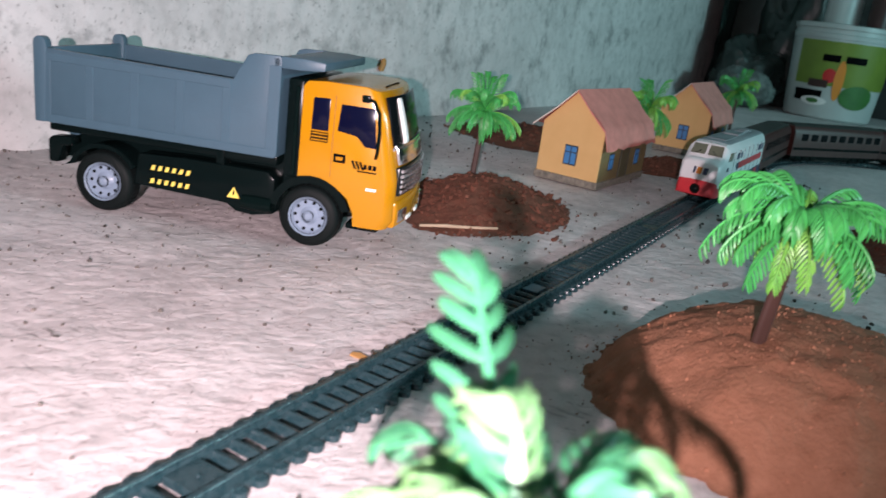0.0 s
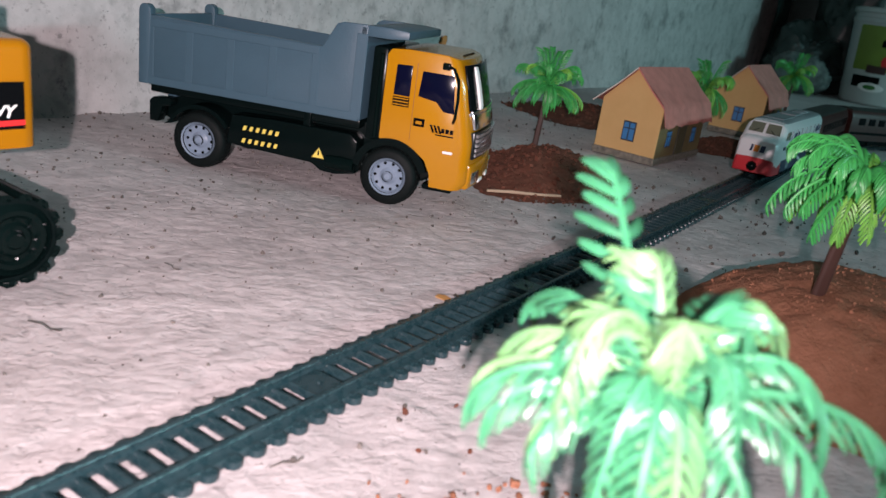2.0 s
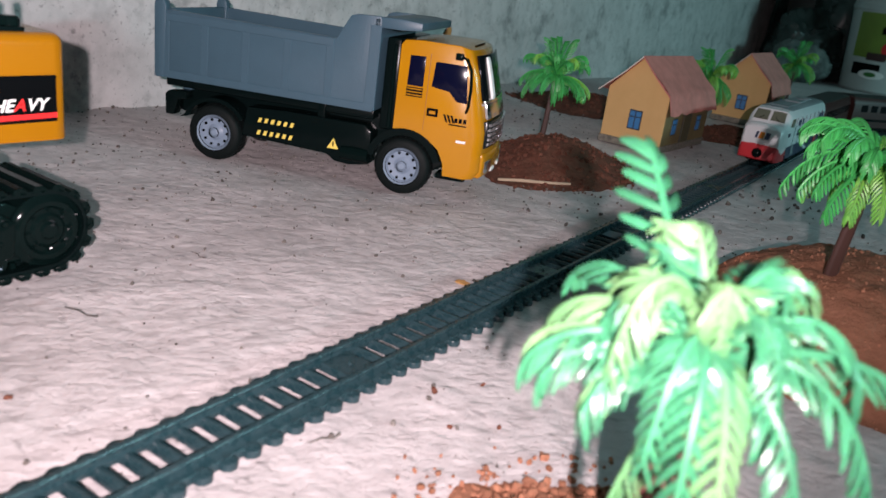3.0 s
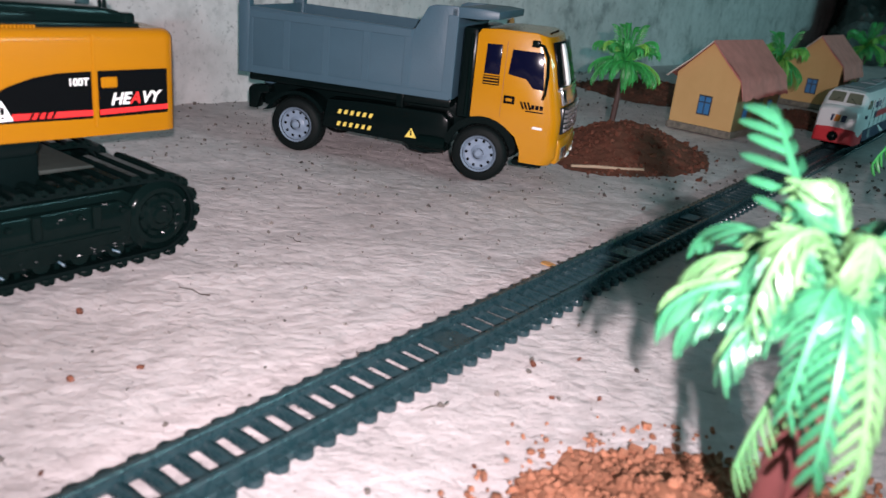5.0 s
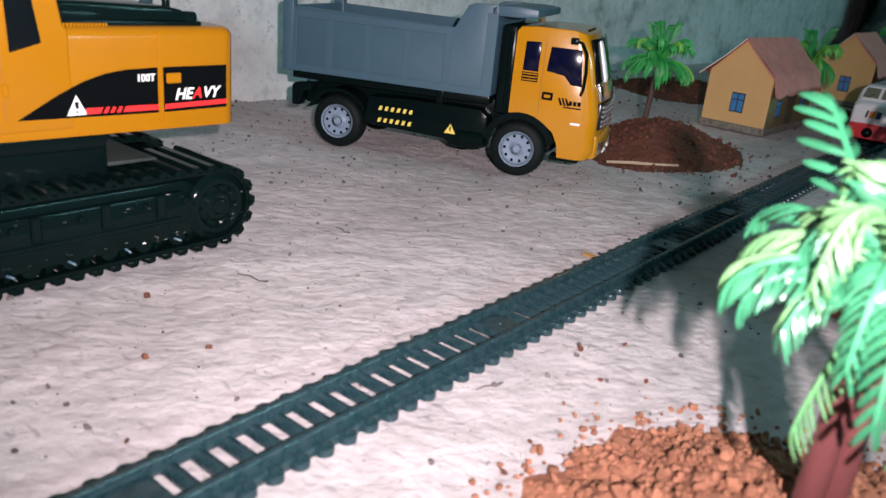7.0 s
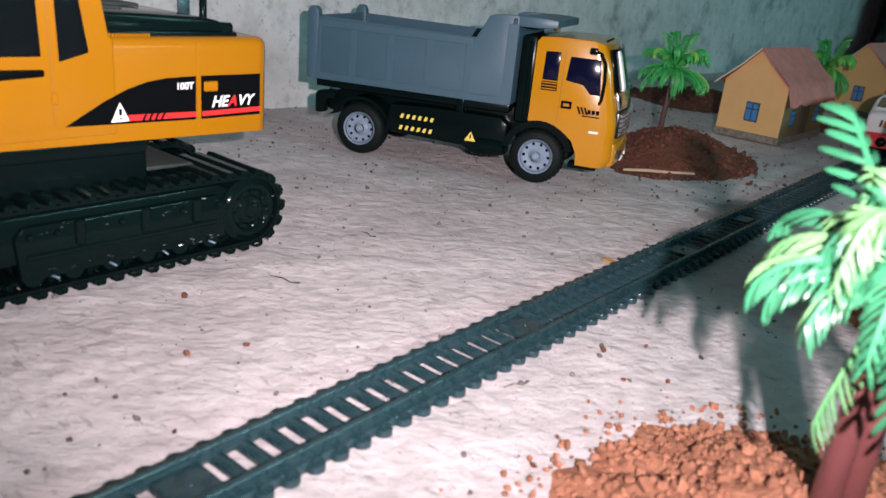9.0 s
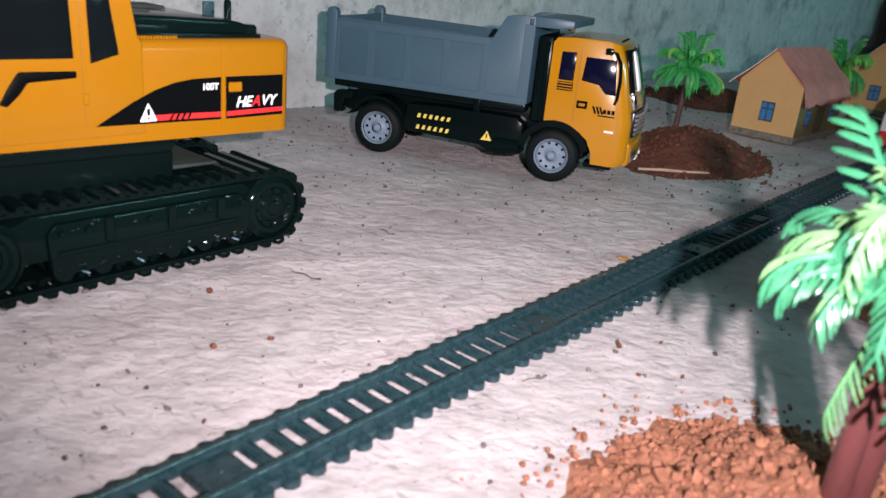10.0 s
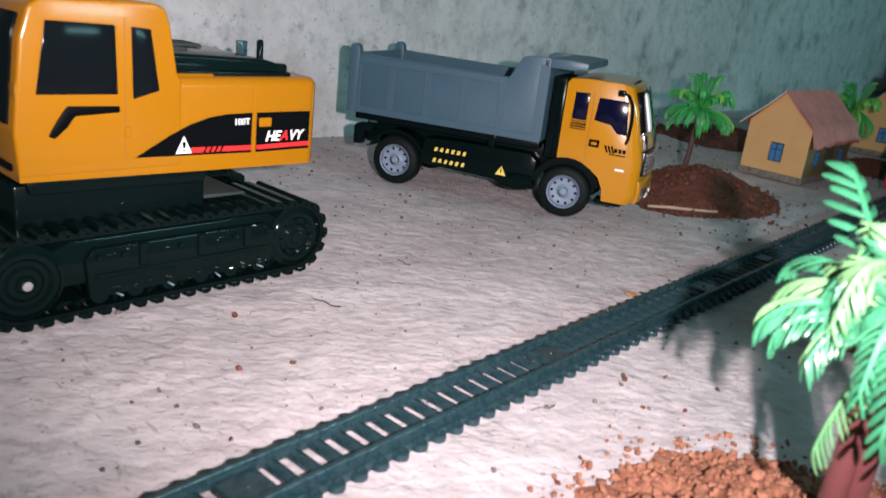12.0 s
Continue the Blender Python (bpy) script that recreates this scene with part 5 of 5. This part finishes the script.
palm((-0.1400, 1.7500, 0.000), (-0.1400, 1.7500, 0.0850), ring_of_fronds(24, 0.046, 13, -0.6, 0.5, 3), "green plastic palm in the shade of the far corner", 0.0036, 0.003, 0.0100, False, BROWNTRUNK, 20)
palm((0.2350, 0.8600, 0.018), (0.2350, 0.8600, 0.0900), ring_of_fronds(26, 0.042, 17), "green plastic palm on a dark clay heap beside the track", 0.0036, 0.003, 0.0100, False, BROWNTRUNK, 20)

# ---- card houses: gable end towards -y, door side towards +x ----
def card_house(m, w, d, eave, ridge, label):
    h = thing("card_house", m, label, "card house", "card houses")
    hw = w / 2
    shell = bmesh.new()
    add_slab(shell, [(-hw, 0.008), (-hw, eave), (0, ridge), (hw, eave), (hw, 0.008)], 0, d)
    part("wall", bevel(shell, 0.0005, 1), PAPER, h, "cream-orange folded card walls")
    # Olive-brown print whose dark tone also holds the shade of the eave.
    part("side_wall", box((hw - 0.0010, 0.0012, 0.0085), (hw + 0.0005, d - 0.0012, eave - 0.0010)), OLIVECARD, h, "long wall printed olive-brown and darkened for eave shade")
    part("stone_base", box((-hw - 0.0015, -0.0015, 0.0), (hw + 0.0015, d + 0.0015, 0.0085), 0.0006, 1), STONE, h, "printed grey stone base")
    rise = (ridge - eave) / hw
    z1 = ridge + 0.0018
    for s in (-1, 1):
        if s < 0:
            line = [(0.0, z1), (hw * 0.55, z1 - rise * hw * 0.55), (hw + 0.010, z1 - rise * (hw + 0.006))]
        else:
            line = [(0.0, z1), (hw * 0.55, z1 - rise * hw * 0.55), (hw + 0.0022, z1 - rise * hw), (hw + 0.0085, z1 - rise * hw - w * 0.27)]
        xs = np.linspace(0, len(line) - 1, 13)
        bm = bmesh.new()
        ny = 16
        for lift in (0.0, -0.0014):
            rows = []
            for j in range(ny + 1):
                y = -0.006 + (d + 0.012) * j / ny
                row = []
                for k in xs:
                    x, z = np.interp(k, range(len(line)), [p[0] for p in line]), np.interp(k, range(len(line)), [p[1] for p in line])
                    f = k / (len(line) - 1)
                    sag = 0.0030 * noise.noise(Vector((f * 3, y * 26, s + w * 40))) * f + 0.0012 * noise.noise(Vector((f * 7, y * 90, w * 11))) * f
                    ragged = 0.0035 * noise.noise(Vector((y * 60, w * 50, s))) * f ** 4
                    row.append(bm.verts.new((s * (x + sag), y, z + lift + sag * 0.6 + ragged)))
                rows.append(row)
            for p, q in zip(rows, rows[1:]):
                for i in range(len(xs) - 1):
                    bm.faces.new((p[i], p[i + 1], q[i + 1], q[i]))
        part("roof_panel", bm, CARDROOF, h, "brick-red card roof panel", smooth=50)
        edge = bmesh.new()
        for p, q in zip(line, line[1:]):
            add_slab(edge, [(s * p[0], p[1] - 0.0004), (s * q[0], q[1] - 0.0004), (s * q[0], q[1] - 0.0022), (s * p[0], p[1] - 0.0022)], -0.0068, -0.0058)
        part("barge_edge", edge, CARDWHITE if s < 0 else CARDROOF, h, "pale torn card edge" if s < 0 else "folded red card edge")

    def window(parent, cx, cz, ww, hh, side):
        """A two-leaf printed window on the gable (side 'y') or the long wall (side 'x')."""
        rot = pose(cx, 0, cz) if side == "y" else pose(hw, cx, cz, 0, 0, 90)
        f = part("window", box((-ww / 2, -0.0008, -hh / 2), (ww / 2, 0.0004, hh / 2)), WINFRAME, parent, "blue two-leaf window with dark frame", m=rot)
        for k in (-1, 1):
            part("pane", box((k * ww * 0.235 - ww * 0.19, -0.0013, -hh * 0.43), (k * ww * 0.235 + ww * 0.19, -0.0006, hh * 0.12)), WINBLUE, f)
            part("pane", box((k * ww * 0.235 - ww * 0.19, -0.0013, hh * 0.18), (k * ww * 0.235 + ww * 0.19, -0.0006, hh * 0.43)), WINBLUE, f)

    window(h, 0.002, eave * 0.50, w * 0.21, w * 0.30, "y")
    window(h, d * 0.22, eave * 0.45, w * 0.20, w * 0.26, "x")
    window(h, d * 0.78, eave * 0.45, w * 0.20, w * 0.26, "x")
    door = part("door", box((hw - 0.0004, d * 0.42, 0.0085), (hw + 0.0010, d * 0.58, eave * 0.66)), DOORCARD, h, "dark brown-green printed door")
    part("door_frame", box((hw - 0.0002, d * 0.40, 0.0085), (hw + 0.0006, d * 0.60, eave * 0.69)), WINFRAME, door)
    return h


card_house(pose(-0.1335, 0.8300, 0, 0, 0, -2), 0.076, 0.150, 0.0660, 0.1050, "cream card house with brick-red roof beside the track")
card_house(pose(-0.1190, 1.2600, 0, 0, 0, 2), 0.079, 0.165, 0.0690, 0.1100, "cream card house with sagging red roof, farther off")

# ---- odds and ends on the floor and wall ----
stick = bmesh.new()
add_tube(stick, [(0, 0, 0), (0.022, 0.0004, 0.0004), (0.046, -0.0003, 0), (0.0685, 0.0005, 0.0003)], [0.0012, 0.0015, 0.0014, 0.0011], 8)
tagged(part("wooden_stick", stick, WOOD, m=pose(-0.1318, 0.5222, 0.0020, 0, 0, 47.5)), "thin pale wooden stick lying before the clay", "stick")
chip = bmesh.new()
add_slab(chip, [(-0.004, -0.001), (0.001, -0.0026), (0.0048, 0.0), (0.001, 0.0024), (-0.003, 0.0016)], 0.0, 0.0008, "xy")
tagged(part("leaf_chip", chip, DEADLEAF, m=pose(-0.0200, 0.2950, 0.0004, 6, 4, 30)), "tan dry leaf chip beside the track", "leaf chip")
lump = bmesh.new()
add_crumb(lump, (0, 0, 0), 0.0085, random.Random(77), 2)
tagged(part("clay_lump", lump, DEADLEAF, m=pose(WALLX + 0.005, 0.9605, 0.0805)), "small tan clay lump stuck on the wall", "clay lump")
for i, (x0, y0, ln, a) in enumerate(((-0.118, 0.118, 0.018, 8), (0.030, 0.120, 0.012, 60), (-0.142, 0.205, 0.013, -12))):
    hair = bmesh.new()
    add_tube(hair, [(0, 0, 0.0012), (ln * 0.4, 0.0015, 0.0016), (ln * 0.75, 0.0006, 0.0013), (ln, 0.0022, 0.0018)], [0.0002, 0.0003, 0.0003, 0.0005], 6)
    tagged(part("dry_twig", hair, GRIT, m=pose(x0, y0, 0, 0, 0, a)), "thin dark dry twig on the cement", "twig", "dry twigs")


# ---- the dark far corner ----
def paint_pail(m):
    p = thing("plastic_pail", m, "white plastic pail with green and red printed label", "pail")
    prof = [(0, 0.002), (0.120, 0.0), (0.126, 0.006), (0.143, 0.235), (0.146, 0.236), (0.147, 0.248), (0.144, 0.250), (0.144, 0.262), (0.149, 0.264), (0.149, 0.276), (0.143, 0.278), (0, 0.276)]
    body = part("pail_body", lathe(prof, 56, pose(0, 0, 0, 90, 0, 0)), PAIL, p)

    def wrap(z0, z1, a0, a1, mat, name, up=0.0006, oval=False):
        bm = bmesh.new()
        n = 20
        def at(z, a, e):
            r = 0.126 + (z - 0.006) * 0.0742 + e
            return (r * math.cos(radians(a)), r * math.sin(radians(a)), z)
        rows = []
        for e in (0.0, up):
            grow = [math.sqrt(max(0.0025, 1 - (2 * i / n - 1) ** 2)) if oval else 1.0 for i in range(n + 1)]
            rows.append([[bm.verts.new(at((z0 + z1) / 2 + (z1 - z0) * (j / 4 - 0.5) * grow[i], a0 + (a1 - a0) * i / n, e)) for i in range(n + 1)] for j in range(5)])
        for g in rows:
            for a, b in zip(g, g[1:]):
                for i in range(n):
                    bm.faces.new((a[i], a[i + 1], b[i + 1], b[i]))
        return part(name, bm, mat, body, smooth=60)

    wrap(0.100, 0.228, -138, 10, LABELGREEN, "label")
    wrap(0.108, 0.150, -100, -84, STICKER_RED, "label_flower", 0.0012, True)
    wrap(0.094, 0.116, -116, -92, MAROON, "label_shape", 0.0016)
    wrap(0.060, 0.176, -86, -74, ORANGE, "label_stalk", 0.0014, True)
    wrap(0.040, 0.110, -76, -30, LEAFGREEN, "label_leaf", 0.0020, True)
    wrap(0.170, 0.190, -104, -84, STICKER_BLACK, "label_bar", 0.0018)
    wrap(0.170, 0.190, -78, -54, STICKER_BLACK, "label_bar", 0.0018)
    wrap(0.050, 0.084, -134, -96, STICKER_BLACK, "label_patch", 0.0010)
    wrap(0.040, 0.066, -122, -88, STICKER_WHITE, "label_disc", 0.0016, True)
    wrap(0.046, 0.060, -114, -98, LEAFGREEN, "label_mark", 0.0022, True)
    return p


paint_pail(pose(-0.050, 2.74, 0))


def crumpled(name, m, size, mat, seed, label, category):
    bm = bmesh.new()
    bmesh.ops.create_icosphere(bm, subdivisions=5, radius=1.0)
    for v in bm.verts:
        n1 = noise.noise(v.co * 1.7 + Vector((seed, 0, 0)))
        n2 = noise.noise(Vector((v.co.x * 5, v.co.y * 5, v.co.z * 9 + seed)))
        k = 1 + 0.25 * n1 + 0.12 * abs(n2)
        v.co = Vector((v.co.x * size[0] * k, v.co.y * size[1] * k, max(0.0, (v.co.z * 0.9 + 0.8) * size[2] * k * 0.6)))
    return tagged(part(name, bm, mat, m=m, smooth=50), label, category)


crumpled("black_sack", pose(-0.33, 2.86, 0), (0.13, 0.16, 0.20), BAG, 3, "crumpled black plastic sack in the dark corner", "sack")
crumpled("dusty_rag", pose(-0.29, 2.62, 0), (0.09, 0.09, 0.11), GREYCLOTH, 9, "heaped grey dusty rag on the floor", "rag")
crumpled("black_sack", pose(-0.21, 2.95, 0), (0.14, 0.12, 0.42), BAG, 6, "tall black plastic sack against the back wall", "sack")
# Black sheet added along the wall's far end, standing for the shade there.
sheet = bmesh.new()
rows = []
for j in range(25):
    y = 2.80 + 0.0125 * j
    row = []
    for i in range(61):
        z = 0.012 * i
        v = Vector((y * 9, z * 2.2, 4))
        fold = 0.020 * noise.noise(v) + 0.008 * noise.noise(Vector((y * 30, z * 14, 2))) + 0.012 * math.sin(y * 40 + 2 * noise.noise(v))
        row.append(sheet.verts.new((WALLX + 0.042 + fold, y, 0.004 + z)))
    rows.append(row)
for a, b in zip(rows, rows[1:]):
    for i in range(60):
        sheet.faces.new((a[i], a[i + 1], b[i + 1], b[i]))
bmesh.ops.solidify(sheet, geom=sheet.faces[:], thickness=0.002)
tagged(part("shade_sheet", sheet, BAG, smooth=60), "dark crumpled sheet added on the wall for its shade", "sheet")
board = box((-0.16, -0.008, 0.0), (0.16, 0.008, 0.55), 0.003)
tagged(part("dark_board", board, BAG, m=pose(-0.33, 3.085, 0.002, -4, 0, 4)), "dark board leaning on the back wall", "board")
bottle = lathe([(0, 0), (0.030, 0), (0.033, 0.004), (0.033, 0.10), (0.026, 0.125), (0.012, 0.140), (0.012, 0.165), (0, 0.166)], 28, pose(0, 0, 0, 90, 0, 0))
tagged(part("brown_bottle", bottle, MAROON, m=pose(0.030, 2.70, 0.277)), "brown bottle standing on the pail's lid", "bottle")
jar = thing("plastic_jar", pose(-0.075, 2.74, 0.277), "pale translucent plastic jar on the pail's lid", "jar")
part("jar_body", lathe([(0, 0), (0.046, 0), (0.050, 0.005), (0.050, 0.11), (0.044, 0.118), (0, 0.118)], 32, pose(0, 0, 0, 90, 0, 0)), PAIL, jar)
part("jar_lid", lathe([(0, 0.118), (0.047, 0.118), (0.047, 0.135), (0.045, 0.137), (0, 0.137)], 32, pose(0, 0, 0, 90, 0, 0)), ROOFGREY, jar, "grey jar lid")
